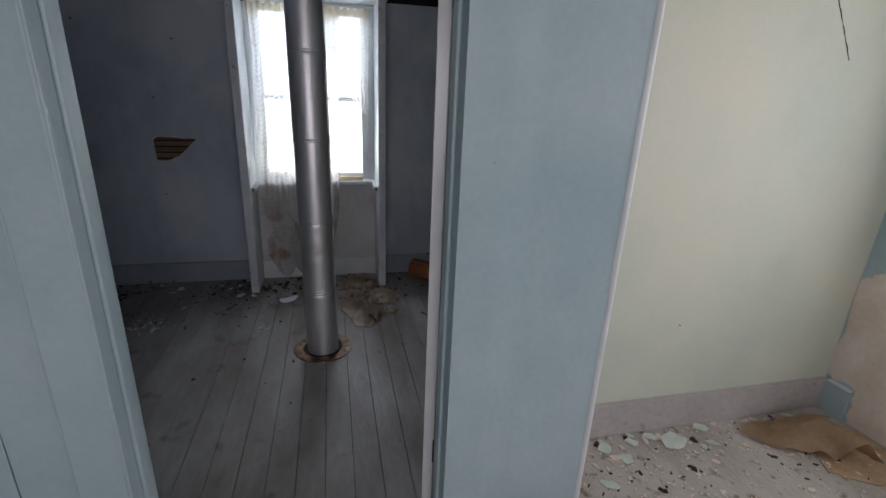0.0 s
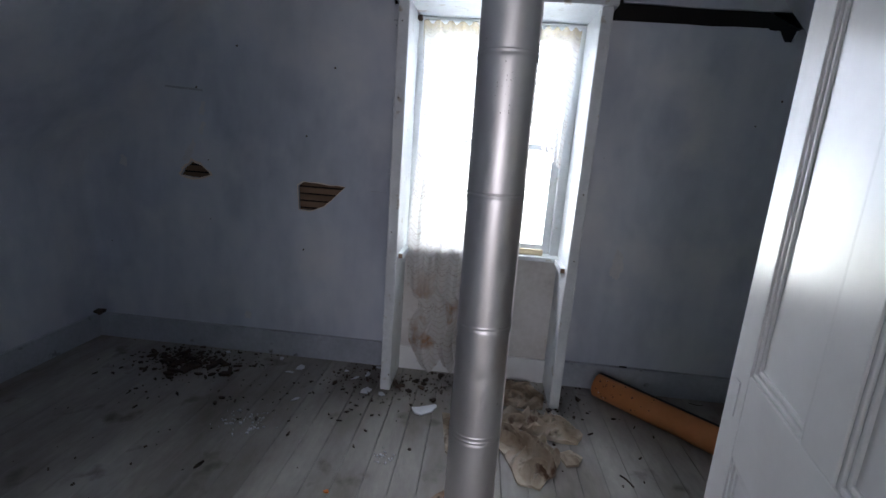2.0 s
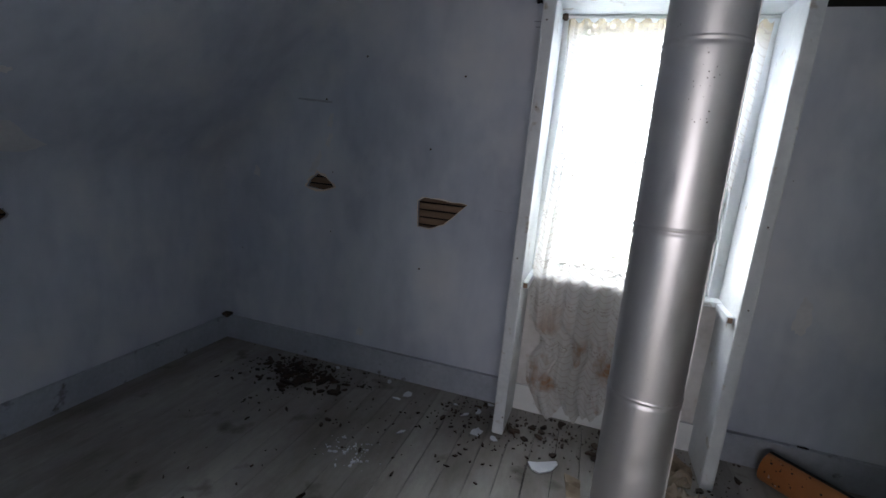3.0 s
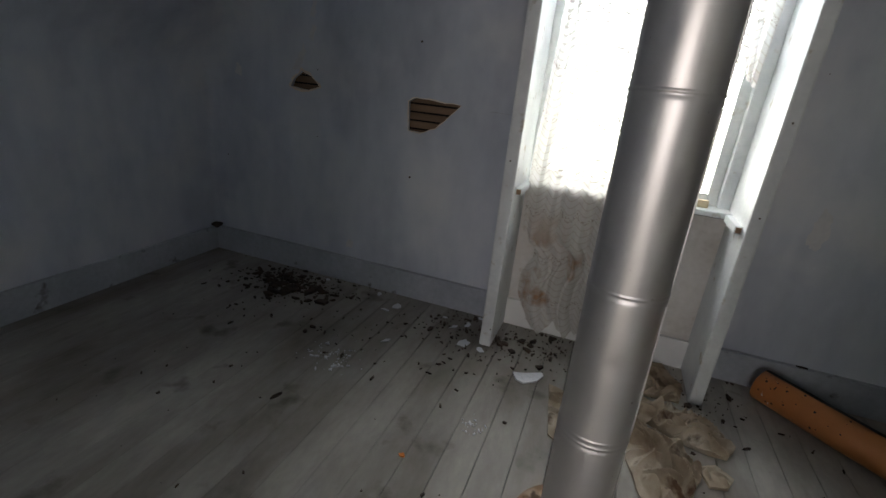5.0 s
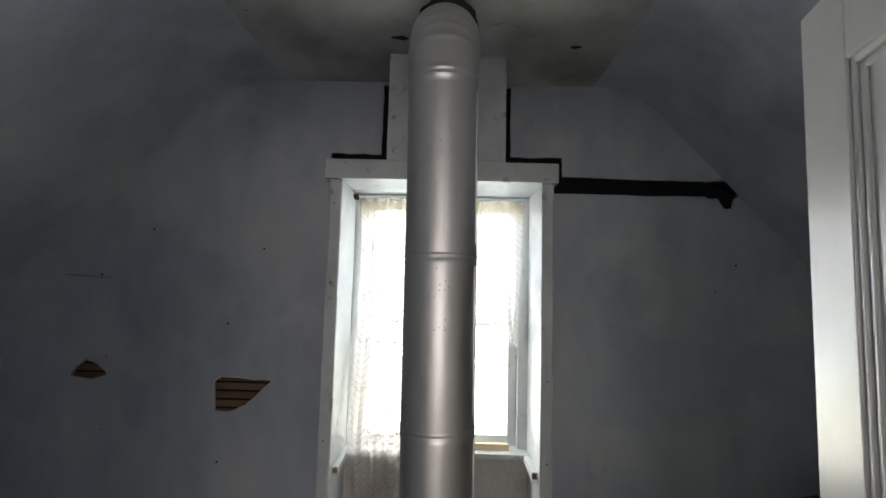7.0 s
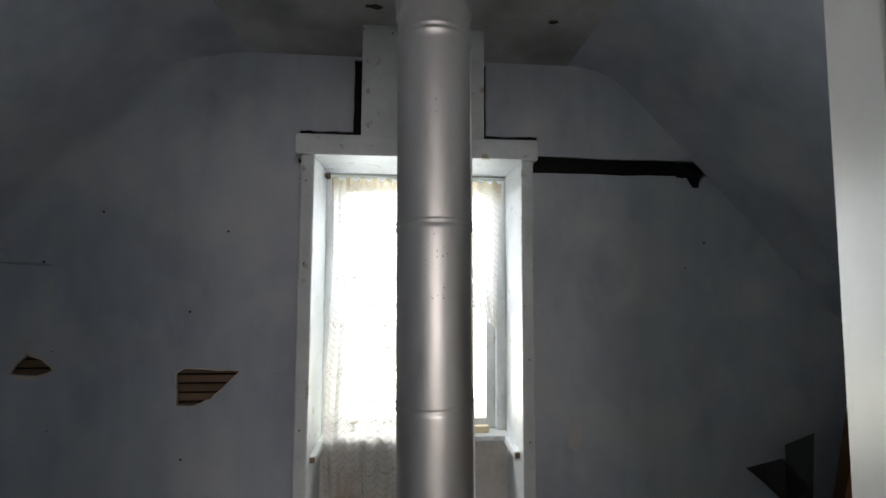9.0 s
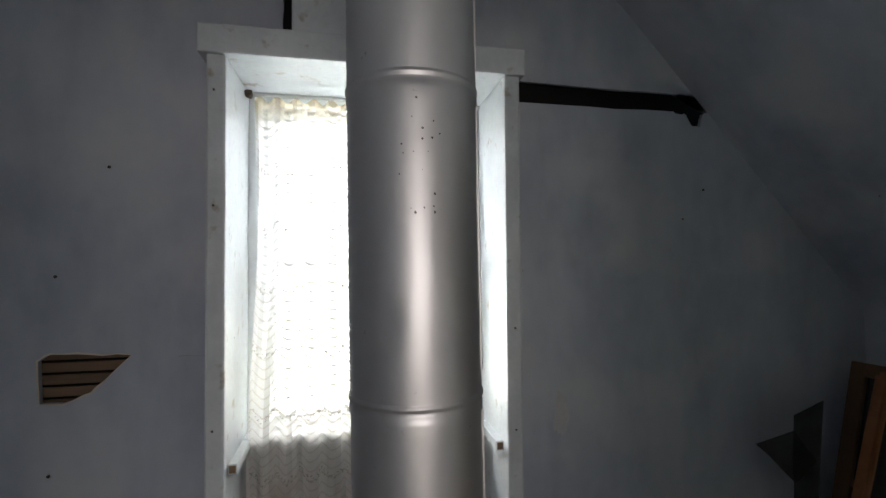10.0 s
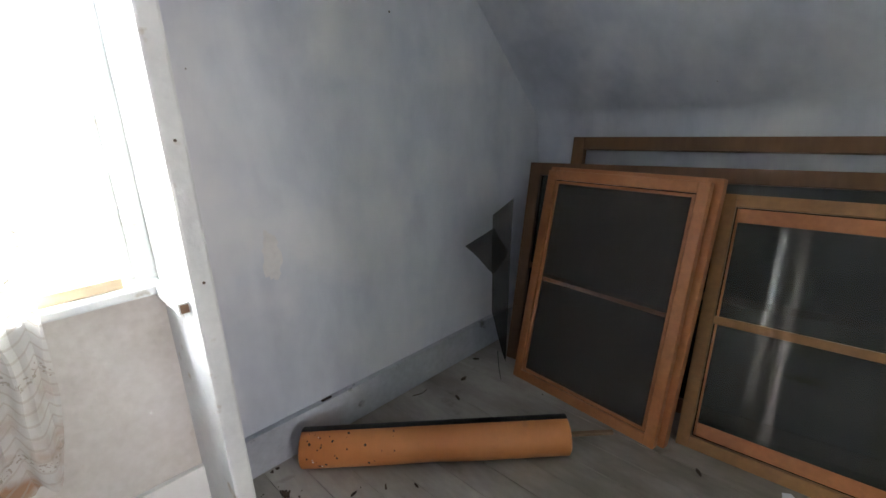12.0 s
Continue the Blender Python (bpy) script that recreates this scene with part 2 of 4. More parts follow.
def lace():
    """Sheer lace: scalloped bands of denser thread, yellowed heading and brown stains low down."""
    m = bpy.data.materials.new("sheer_lace")
    m.use_nodes = True
    n, link = m.node_tree.nodes, m.node_tree.links.new
    out = n["Material Output"]
    n.remove(n["Principled BSDF"])
    at = n.new("ShaderNodeTexCoord")
    def calc(op, x, y=None, z=None):
        node = n.new("ShaderNodeMath")
        node.operation = op
        for k, v in enumerate((x, y, z)):
            if v is not None:
                if isinstance(v, (int, float)):
                    node.inputs[k].default_value = v
                else:
                    link(v, node.inputs[k])
        return node.outputs[0]

    cloth_at = n.new("ShaderNodeUVMap")
    uv = n.new("ShaderNodeSeparateXYZ")
    link(cloth_at.outputs[0], uv.inputs[0])
    across, up = uv.outputs["X"], uv.outputs["Y"]
    swag = calc("ABSOLUTE", calc("SINE", calc("MULTIPLY", across, math.pi / 0.10)))
    drop = calc("MULTIPLY_ADD", swag, 0.034, up)
    line = calc("LESS_THAN", calc("FRACT", calc("DIVIDE", drop, 0.034)), 0.20)
    near = calc("LESS_THAN", calc("FRACT", calc("DIVIDE", drop, 0.225)), 0.13)
    petal = n.new("ShaderNodeTexNoise")
    petal.inputs["Scale"].default_value, petal.inputs["Detail"].default_value = 95, 2
    link(cloth_at.outputs[0], petal.inputs["Vector"])
    flower = calc("MULTIPLY", near, calc("GREATER_THAN", petal.outputs["Fac"], 0.57))
    thread = calc("MAXIMUM", line, flower)
    stain = n.new("ShaderNodeTexNoise")
    stain.inputs["Scale"].default_value, stain.inputs["Detail"].default_value = 7, 4
    link(at.outputs["Object"], stain.inputs["Vector"])
    xyz = n.new("ShaderNodeSeparateXYZ")
    link(at.outputs["Object"], xyz.inputs[0])
    low = n.new("ShaderNodeMapRange")
    low.inputs[1].default_value, low.inputs[2].default_value = 0.72, 0.42
    link(xyz.outputs["Z"], low.inputs[0])
    cut = n.new("ShaderNodeMapRange")
    cut.inputs[1].default_value, cut.inputs[2].default_value = 0.51, 0.66
    link(stain.outputs["Fac"], cut.inputs[0])
    both = n.new("ShaderNodeMath")
    both.operation = "MULTIPLY"
    link(low.outputs[0], both.inputs[0])
    link(cut.outputs[0], both.inputs[1])
    tint = n.new("ShaderNodeMix")
    tint.data_type = "RGBA"
    tint.inputs[6].default_value, tint.inputs[7].default_value = (0.80, 0.79, 0.76, 1), (0.50, 0.30, 0.18, 1)
    link(both.outputs[0], tint.inputs[0])
    aged = n.new("ShaderNodeMapRange")
    aged.inputs[1].default_value, aged.inputs[2].default_value, aged.inputs[4].default_value = 1.93, 2.03, 0.8
    link(xyz.outputs["Z"], aged.inputs[0])
    yellow = n.new("ShaderNodeMix")
    yellow.data_type = "RGBA"
    yellow.inputs[7].default_value = (0.50, 0.40, 0.22, 1)
    link(aged.outputs[0], yellow.inputs[0])
    link(tint.outputs[2], yellow.inputs[6])
    tint = yellow
    cloth, through_light, clear = n.new("ShaderNodeBsdfDiffuse"), n.new("ShaderNodeBsdfTranslucent"), n.new("ShaderNodeBsdfTransparent")
    # Dark tone: swag lines carry their backlit shading as colour; flowers share it.
    shade_dye = n.new("ShaderNodeMix")
    shade_dye.data_type = "RGBA"
    shade_dye.inputs[7].default_value = (0.30, 0.27, 0.23, 1)
    link(calc("MAXIMUM", calc("MULTIPLY", flower, 0.85), calc("MULTIPLY", line, 0.62)), shade_dye.inputs[0])
    link(tint.outputs[2], shade_dye.inputs[6])
    tint = shade_dye
    link(tint.outputs[2], cloth.inputs["Color"])
    link(tint.outputs[2], through_light.inputs["Color"])
    a, c = n.new("ShaderNodeMixShader"), n.new("ShaderNodeMixShader")
    shine = n.new("ShaderNodeMapRange")
    shine.inputs[3].default_value, shine.inputs[4].default_value = 0.36, 0.02
    link(thread, shine.inputs[0])
    link(shine.outputs[0], a.inputs[0])
    link(cloth.outputs[0], a.inputs[1])
    link(through_light.outputs[0], a.inputs[2])
    dens = n.new("ShaderNodeMapRange")
    dens.inputs[3].default_value, dens.inputs[4].default_value = 0.70, 1.0
    link(thread, dens.inputs[0])
    link(dens.outputs[0], c.inputs[0])
    link(clear.outputs[0], c.inputs[1])
    link(a.outputs[0], c.inputs[2])
    link(c.outputs[0], out.inputs["Surface"])
    return m


LACE = lace()


# ---- mesh helpers ----
def finish(name, bm, material, parent=None, label="", smooth=False):
    bmesh.ops.recalc_face_normals(bm, faces=bm.faces[:])
    me = bpy.data.meshes.new(name)
    bm.to_mesh(me)
    bm.free()
    if smooth:
        me.polygons.foreach_set("use_smooth", [True] * len(me.polygons))
        me.set_sharp_from_angle(angle=radians(40))
    me.materials.append(material)
    ob = new(name, me)
    if parent:
        ob.parent = parent
    return tagged(ob, label)


def part(name, bm, material, parent, label="", smooth=False):
    return finish(name, bm, material, parent, label, smooth)


def box(lo, hi, bevel=0.0, bm=None, m=None):
    """A box between two corners, its edges rounded."""
    own = bmesh.new()
    bmesh.ops.create_cube(own, size=1)
    lo, hi = Vector(lo), Vector(hi)
    for v in own.verts:
        v.co = Vector(((v.co[k] + 0.5) * (hi[k] - lo[k]) + lo[k]) for k in range(3))
    if bevel:
        bmesh.ops.bevel(own, geom=own.edges[:], offset=bevel, segments=2, affect="EDGES", profile=0.6)
    if m:
        own.transform(m)
    if bm is None:
        return own
    me = bpy.data.meshes.new("t")
    own.to_mesh(me)
    own.free()
    bm.from_mesh(me)
    bpy.data.meshes.remove(me)
    return bm


def slab(outline, holes, to_world, depth):
    """A flat slab of any outline with holes through it: outline in (u, v); to_world(u, v, w) with w from 0 to depth."""
    from mathutils.geometry import tessellate_polygon
    loops = [[Vector((u, v, 0)) for u, v in loop] for loop in (outline, *holes)]
    flat = [p for loop in loops for p in loop]
    bm = bmesh.new()
    front = [bm.verts.new(to_world(p.x, p.y, 0)) for p in flat]
    back = [bm.verts.new(to_world(p.x, p.y, depth)) for p in flat]
    for tri in tessellate_polygon(loops):
        for side in (front, back):
            if len({*tri}) == 3:
                bm.faces.new([side[k] for k in tri])
    start = 0
    for loop in loops:
        for k in range(len(loop)):
            a, b = start + k, start + (k + 1) % len(loop)
            bm.faces.new((front[a], front[b], back[b], back[a]))
        start += len(loop)
    return bm


def empty(name, place=(0, 0, 0), label="", category="", group="", kind=""):
    ob = new(name)
    ob.location = place
    ob.empty_display_size = 0.1
    return tagged(ob, label, category, group, kind)


def lathe(profile, segments=64, centre=(0, 0)):
    """Turns a profile of (radius, z) about an upright axis."""
    bm = bmesh.new()
    rings = [[bm.verts.new((centre[0] + r * math.cos(2 * math.pi * k / segments), centre[1] + r * math.sin(2 * math.pi * k / segments), z)) for k in range(segments)] for r, z in profile]
    for a, b in zip(rings, rings[1:]):
        for k in range(segments):
            bm.faces.new((a[k], a[(k + 1) % segments], b[(k + 1) % segments], b[k]))
    return bm


# ---- the room's shell ----
GABLE, BACK = 4.05, 1.515          # inner faces of the gable wall and the partition
KNEE_L, KNEE_R, KNEE_Z = -2.235, 2.685, 1.19
FLAT_L, FLAT_R, TOP = -0.82, 1.27, 2.70
PIPE = (0.288, 2.844)
WX0, WX1, WZ0, WZ1 = -0.195, 0.715, 0.80, 2.09   # window opening


def gable_shape(grow=0.0):
    return [(KNEE_L - grow, 0), (KNEE_R + grow, 0), (KNEE_R + grow, KNEE_Z), (FLAT_R + grow, TOP + grow), (FLAT_L - grow, TOP + grow), (KNEE_L - grow, KNEE_Z)]


def rough(points, amount=0.006, steps=3):
    """A ragged outline through the given corners."""
    out = []
    for k, p in enumerate(points):
        q = points[(k + 1) % len(points)]
        for s in range(steps):
            f = s / steps
            j = amount if s else 0
            out.append((p[0] + (q[0] - p[0]) * f + random.uniform(-j, j), p[1] + (q[1] - p[1]) * f + random.uniform(-j, j)))
    return out


HOLES = [
    rough([(-0.875, 1.105), (-0.868, 0.958), (-0.80, 0.955), (-0.715, 0.988), (-0.65, 1.05), (-0.585, 1.115), (-0.72, 1.122), (-0.835, 1.128)], 0.004),
    rough([(-1.62, 1.11), (-1.50, 1.10), (-1.43, 1.125), (-1.48, 1.175), (-1.545, 1.20), (-1.60, 1.15)], 0.004),
    # Opens the slot and a near-black shade line round the window surround.
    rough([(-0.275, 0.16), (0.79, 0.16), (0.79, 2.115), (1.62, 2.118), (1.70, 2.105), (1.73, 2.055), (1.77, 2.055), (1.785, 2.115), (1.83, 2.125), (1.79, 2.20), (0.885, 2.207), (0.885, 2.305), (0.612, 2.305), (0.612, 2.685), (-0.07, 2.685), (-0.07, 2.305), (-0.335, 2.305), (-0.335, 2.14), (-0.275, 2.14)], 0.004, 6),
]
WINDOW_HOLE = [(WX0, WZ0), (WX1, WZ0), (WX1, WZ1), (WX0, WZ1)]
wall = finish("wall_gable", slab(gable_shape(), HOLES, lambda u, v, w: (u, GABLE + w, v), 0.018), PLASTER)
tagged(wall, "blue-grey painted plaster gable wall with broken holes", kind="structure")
# Carcass takes its cavity shade from the near-black colour.
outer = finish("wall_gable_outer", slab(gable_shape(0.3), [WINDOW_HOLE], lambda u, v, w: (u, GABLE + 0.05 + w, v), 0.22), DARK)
tagged(outer, "timber carcass of the gable wall, near-black for cavity shade", kind="structure")
def broken_edge(hole, to_world, grow, seed):
    """The pale broken rim of plaster round a hole."""
    g = random.Random(seed)
    cx, cy = sum(p[0] for p in hole) / len(hole), sum(p[1] for p in hole) / len(hole)
    rim = []
    for x, y in hole:
        d = math.hypot(x - cx, y - cy)
        k = 1 + g.uniform(0.2, 1.0) * grow / d
        rim.append((cx + (x - cx) * k, cy + (y - cy) * k))
    return part("broken_edge", slab(rim, [hole], to_world, 0.0015), BARE, wall, "pale broken plaster edge")


for k, hole in enumerate(HOLES[:2]):
    broken_edge(hole, lambda u, v, w: (u, GABLE - 0.0012 + w, v), (0.008, 0.022)[k], k)
for x0, x1, zs in ([(-0.90, -0.56, (0.932, 0.975, 1.018, 1.061, 1.104)), (-1.65, -1.41, (1.095, 1.138, 1.181))]):
    for z in zs:
        part("lath", box((x0, GABLE + 0.022, z), (x1, GABLE + 0.031, z + 0.034), 0.002), LATH, wall)

for x, z in ((-0.661, 1.788), (-0.825, 1.398), (1.779, 1.762), (-0.838, 0.71), (-1.243, 1.875), (-1.785, 1.637), (-1.497, 1.632), (1.27, 2.66), (-0.79, 2.67)):
    nail = part("nail", lathe([(0, 0), (0.005, 0), (0.006, 0.004), (0.002, 0.007), (0, 0.007)], 8), NAIL, wall, "rusted nail stub")
    nail.matrix_world = Matrix.Translation((x, GABLE, z)) @ pose(0, 0, 0, 90, 0, 0)

def scuff(corners, to_world, label):
    """A thin worn patch where the paint has rubbed away."""
    return tagged(finish("wall_scuff", slab(rough(corners, 0.007, 5), [], to_world, 0.001), SCUFF), label, kind="structure")


def on_gable(u, v, w):
    return (u, GABLE - 0.0014 + w, v)


for corners in ([(-1.61, 1.20), (-1.555, 1.20), (-1.515, 1.30), (-1.53, 1.345), (-1.565, 1.28)], [(-1.50, 1.37), (-1.465, 1.365), (-1.45, 1.43), (-1.475, 1.44)], [(-1.49, 1.48), (-1.455, 1.475), (-1.445, 1.55), (-1.47, 1.56)], [(-2.02, 1.15), (-1.975, 1.13), (-1.97, 1.19), (-2.0, 1.205)], [(1.03, 0.72), (1.075, 0.70), (1.10, 0.76), (1.085, 0.86), (1.05, 0.89), (1.03, 0.82)], [(-1.23, 0.22), (-1.19, 0.215), (-1.18, 0.255), (-1.215, 0.27)]):
    scuff(corners, on_gable, "pale rubbed patch on the gable plaster")


def smear(name, corners, to_world, mat, label):
    """A sliver of smudge or crack lying on a surface."""
    return tagged(finish(name, slab(rough(corners, 0.0015, 5), [], to_world, 0.001), mat), label, kind="structure")


for corners in ([(-1.80, 1.640), (-1.62, 1.630), (-1.46, 1.622), (-1.46, 1.612), (-1.62, 1.618), (-1.80, 1.632)], [(-0.43, 1.106), (-0.33, 1.104), (-0.33, 1.101), (-0.43, 1.102)], [(-0.335, 2.062), (-0.285, 2.060), (-0.285, 2.055), (-0.335, 2.056)], [(-0.325, 2.036), (-0.288, 2.034), (-0.288, 2.029), (-0.325, 2.030)]):
    smear("wall_smudge", corners, on_gable, SMUDGE, "grey smudge line on the gable plaster")


def on_west_slope(u, v, w):
    f = v / math.hypot(FLAT_L - KNEE_L, TOP - KNEE_Z)
    return (KNEE_L + (FLAT_L - KNEE_L) * f + 0.0012 - w, u, KNEE_Z + (TOP - KNEE_Z) * f - 0.0012 + w)


scuff([(2.45, 0.03), (2.72, 0.015), (2.86, 0.05), (2.955, 0.12), (2.88, 0.15), (2.78, 0.24), (2.60, 0.25), (2.45, 0.2)], on_west_slope, "bare pale patch low on the sloping plaster")
scuff([(2.66, 0.47), (2.70, 0.46), (2.71, 0.485), (2.67, 0.49)], on_west_slope, "small pale chip on the sloping plaster")

# Side walls, slopes and ceiling.
KNEE_HOLE = rough([(2.42, 1.03), (2.44, 0.955), (2.60, 0.945), (2.74, 0.955), (2.80, 0.95), (2.835, 0.975), (2.82, 1.005), (2.76, 1.012), (2.60, 1.035)], 0.005, 3)
west = finish("wall_knee_west", slab([(BACK, 0), (GABLE, 0), (GABLE, KNEE_Z), (BACK, KNEE_Z)], [KNEE_HOLE], lambda u, v, w: (KNEE_L - w, u, v), 0.018), PLASTER)
tagged(west, "low blue-grey plaster knee wall with a broken hole", kind="structure")
for z in (0.935, 0.978, 1.021):
    part("lath", box((KNEE_L - 0.031, 2.38, z), (KNEE_L - 0.022, 2.87, z + 0.034), 0.002), LATH, west)
# Backing coloured near-black as the shade inside the knee wall hole.
tagged(finish("wall_knee_west_outer", box((KNEE_L - 0.15, BACK, 0), (KNEE_L - 0.05, GABLE, KNEE_Z)), DARK), "timber behind the knee wall, near-black for cavity shade", kind="structure")
for name, x, d, y0 in (("wall_knee_east", KNEE_R, 0.12, 1.96),):
    k = finish(name, box((min(x, x + d), y0, 0), (max(x, x + d), GABLE, KNEE_Z)), PLASTER)
    tagged(k, "low blue-grey plaster knee wall", kind="structure")


def slope(name, x0, z0, x1, z1, thick, start):
    n = Vector((z0 - z1, 0, x1 - x0)).normalized() * thick
    if n.z < 0:
        n = -n
    bm = bmesh.new()
    v = [bm.verts.new(p) for y in (start, GABLE) for p in (Vector((x0, y, z0)), Vector((x1, y, z1)), Vector((x1, y, z1)) + n, Vector((x0, y, z0)) + n)]
    for f in ((0, 1, 2, 3), (4, 5, 6, 7), (0, 1, 5, 4), (1, 2, 6, 5), (2, 3, 7, 6), (3, 0, 4, 7)):
        bm.faces.new([v[i] for i in f])
    return tagged(finish(name, bm, PLASTER), "sloping blue-grey plaster under the roof", kind="structure")


slope("ceiling_slope_west", KNEE_L, KNEE_Z, FLAT_L, TOP, 0.1, BACK)
slope("ceiling_slope_east", KNEE_R, KNEE_Z, FLAT_R, TOP, 0.1, 1.96)
ring = rough([(0.270 + 0.130 * math.cos(a * math.pi / 12), 3.525 + 0.225 * math.sin(a * math.pi / 12)) for a in range(24)], 0.006, 2)
ceil = finish("ceiling", slab([(FLAT_L, BACK), (FLAT_R, BACK), (FLAT_R, GABLE), (FLAT_L, GABLE)], [ring], lambda u, v, w: (u, v, TOP + w), 0.05), CEILING)
tagged(ceil, "stained white plaster ceiling with a pipe hole", kind="structure")
# Unseen boards, near-black so the pipe hole looks shaded.
tagged(finish("ceiling_loft", box((FLAT_L - 0.2, BACK - 0.2, TOP + 0.35), (FLAT_R + 0.2, GABLE + 0.2, TOP + 0.45)), DARK), "unseen loft boards above the ceiling, near-black for shade", kind="structure")



def cove(name, low, corner, high, reach, y0):
    """Plaster rounded over the joint between two planes that meet at a corner."""
    low, corner, high = Vector(low), Vector(corner), Vector(high)
    a, b = corner + (low - corner).normalized() * reach, corner + (high - corner).normalized() * reach
    bm = bmesh.new()
    rows = []
    for k in range(13):
        f = k / 12
        p = a * (1 - f) ** 2 + corner * 2 * f * (1 - f) + b * f * f
        rows.append([bm.verts.new((p.x, y, p.y)) for y in (y0, GABLE)])
    tip = [bm.verts.new((corner.x, y, corner.y)) for y in (y0, GABLE)]
    for p, q in zip(rows, rows[1:]):
        bm.faces.new((p[0], p[1], q[1], q[0]))
    bm.faces.new([r[0] for r in rows] + [tip[0]])
    bm.faces.new([r[1] for r in rows] + [tip[1]])
    return tagged(finish(name, bm, PLASTER, smooth=True), "plaster rounded over the joint of the sloping ceiling", kind="structure")


cove("ceiling_cove_west", (KNEE_L, KNEE_Z), (FLAT_L, TOP), (FLAT_R, TOP), 0.22, BACK)
cove("ceiling_cove_east", (KNEE_R, KNEE_Z), (FLAT_R, TOP), (FLAT_L, TOP), 0.22, BACK + 0.45)
cove("knee_cove_west", (KNEE_L, 0), (KNEE_L, KNEE_Z), (FLAT_L, TOP), 0.10, BACK)
cove("knee_cove_east", (KNEE_R, 0), (KNEE_R, KNEE_Z), (FLAT_R, TOP), 0.07, BACK + 0.45)



def edge_cove(name, a, b, along_wall, along_slope, reach):
    """Plaster rounded into the corner where the gable wall meets a sloping ceiling."""
    a, b, u, w = Vector(a), Vector(b), Vector(along_wall).normalized() * reach, Vector(along_slope).normalized() * reach
    bm = bmesh.new()
    rows = []
    for k in range(11):
        f = k / 10
        off = u * (1 - f) ** 2 + w * f * f
        rows.append([bm.verts.new(p + off) for p in (a, (a * 2 + b) / 3, (a + b * 2) / 3, b)])
    for p, q in zip(rows, rows[1:]):
        for k in range(3):
            bm.faces.new((p[k], p[k + 1], q[k + 1], q[k]))
    for k, end in ((0, a), (3, b)):
        bm.faces.new([r[k] for r in rows] + [bm.verts.new(end)])
    return tagged(finish(name, bm, PLASTER, smooth=True), "plaster rounded into the corner of the gable", kind="structure")


edge_cove("gable_cove_west", (KNEE_L, GABLE, KNEE_Z), (FLAT_L, GABLE, TOP), (TOP - KNEE_Z, 0, KNEE_L - FLAT_L), (0, -1, 0), 0.12)
edge_cove("knee_corner_cove", (KNEE_L, GABLE, 0.15), (KNEE_L, GABLE, KNEE_Z), (1, 0, 0), (0, -1, 0), 0.05)

smear("ceiling_crack", [(-0.61, 2.9), (-0.605, 2.9), (-0.575, 3.1), (-0.525, 3.32), (-0.53, 3.325), (-0.585, 3.1)], lambda u, v, w: (u, v, TOP - 0.003 + w), DARK, "dark crack in the ceiling plaster")
for k, (x, y, size) in enumerate(((0.847, 3.647, 0.02), (0.51, 3.50, 0.05), (-0.70, 3.44, 0.03), (0.794, 3.572, 0.015), (0.06, 3.60, 0.03))):
    scar = rough([(x + size * math.cos(a) * 1.3, y + size * 0.6 * math.sin(a)) for a in (0.2, 1.3, 2.6, 3.6, 4.9)], size * 0.25, 3)
    tagged(finish("ceiling_scar", slab(scar, [], lambda u, v, w: (u, v, TOP - 0.004 + w), 0.003), (LITTER, CEILING)[k % 2]), "flaked patch in the ceiling plaster", kind="structure")

# Partition with the doorway, jogging back beside the door.
DOOR_X0, DOOR_X1, DOOR_Z, FRONT = -0.185, 0.70, 2.05, 1.415
part_shape = [(-2.6, 0), (DOOR_X0 - 0.02, 0), (DOOR_X0 - 0.02, DOOR_Z + 0.02), (DOOR_X1 + 0.02, DOOR_Z + 0.02), (DOOR_X1 + 0.02, 0), (1.20, 0), (1.20, 3.0), (-2.6, 3.0)]
tagged(finish("wall_partition", slab(part_shape, [], lambda u, v, w: (u, BACK - w, v), BACK - FRONT), PLASTER), "plastered partition wall round the doorway", kind="structure")
tagged(finish("wall_jog", box((1.11, BACK, 0), (1.20, 1.96, 3.0)), PLASTER), "short plastered return wall", kind="structure")
tagged(finish("wall_alcove_back", box((1.20, 1.84, 0), (3.0, 1.96, 3.0)), GREEN), "pale green plaster wall with a crack", kind="structure")

# Landing: walls, ceiling and the alcove's side.
tagged(finish("wall_alcove_side", slab([(FRONT - 3.4, 0), (1.84, 0), (1.84, 3.0), (FRONT - 3.4, 3.0)], [[(0.30, 0.88), (1.20, 0.88), (1.20, 2.12), (0.30, 2.12)]], lambda u, v, w: (2.90 + w, u, v), 0.2), TEAL), "teal plaster side wall with a window opening", kind="structure")
tagged(finish("wall_landing_west", box((-1.7, -2.1, 0), (-1.6, FRONT, 3.0)), TEAL), "pale teal landing wall", kind="structure")
# Unseen wall; its opening is made up to let the added lamp through.
tagged(finish("wall_landing_south", slab([(-1.7, 0), (3.1, 0), (3.1, 3.0), (-1.7, 3.0)], [[(-0.77, 0.88), (1.47, 0.88), (1.47, 2.02), (-0.77, 2.02)]], lambda u, v, w: (u, -2.2 + w, v), 0.1), GREEN), "unseen pale green landing wall, opened for the added lamp", kind="structure")
tagged(finish("ceiling_landing", box((-1.7, -2.2, 2.62), (3.1, 1.96, 2.72)), CEILING), "white landing ceiling", kind="structure")
# Boards on the landing side of the partition.
edges = [-1.6, -1.30, -1.0, -0.72, -0.44, -0.310]
cladding = empty("wall_cladding", (0, 0, 0), "pale teal vertical boards beside the doorway", kind="structure")
for a, b in zip(edges[:-1], edges[1:]):
    part("board", box((a + 0.0015, FRONT - 0.02, 0), (b - 0.0015, FRONT, 2.62), 0.003), TEAL, cladding)
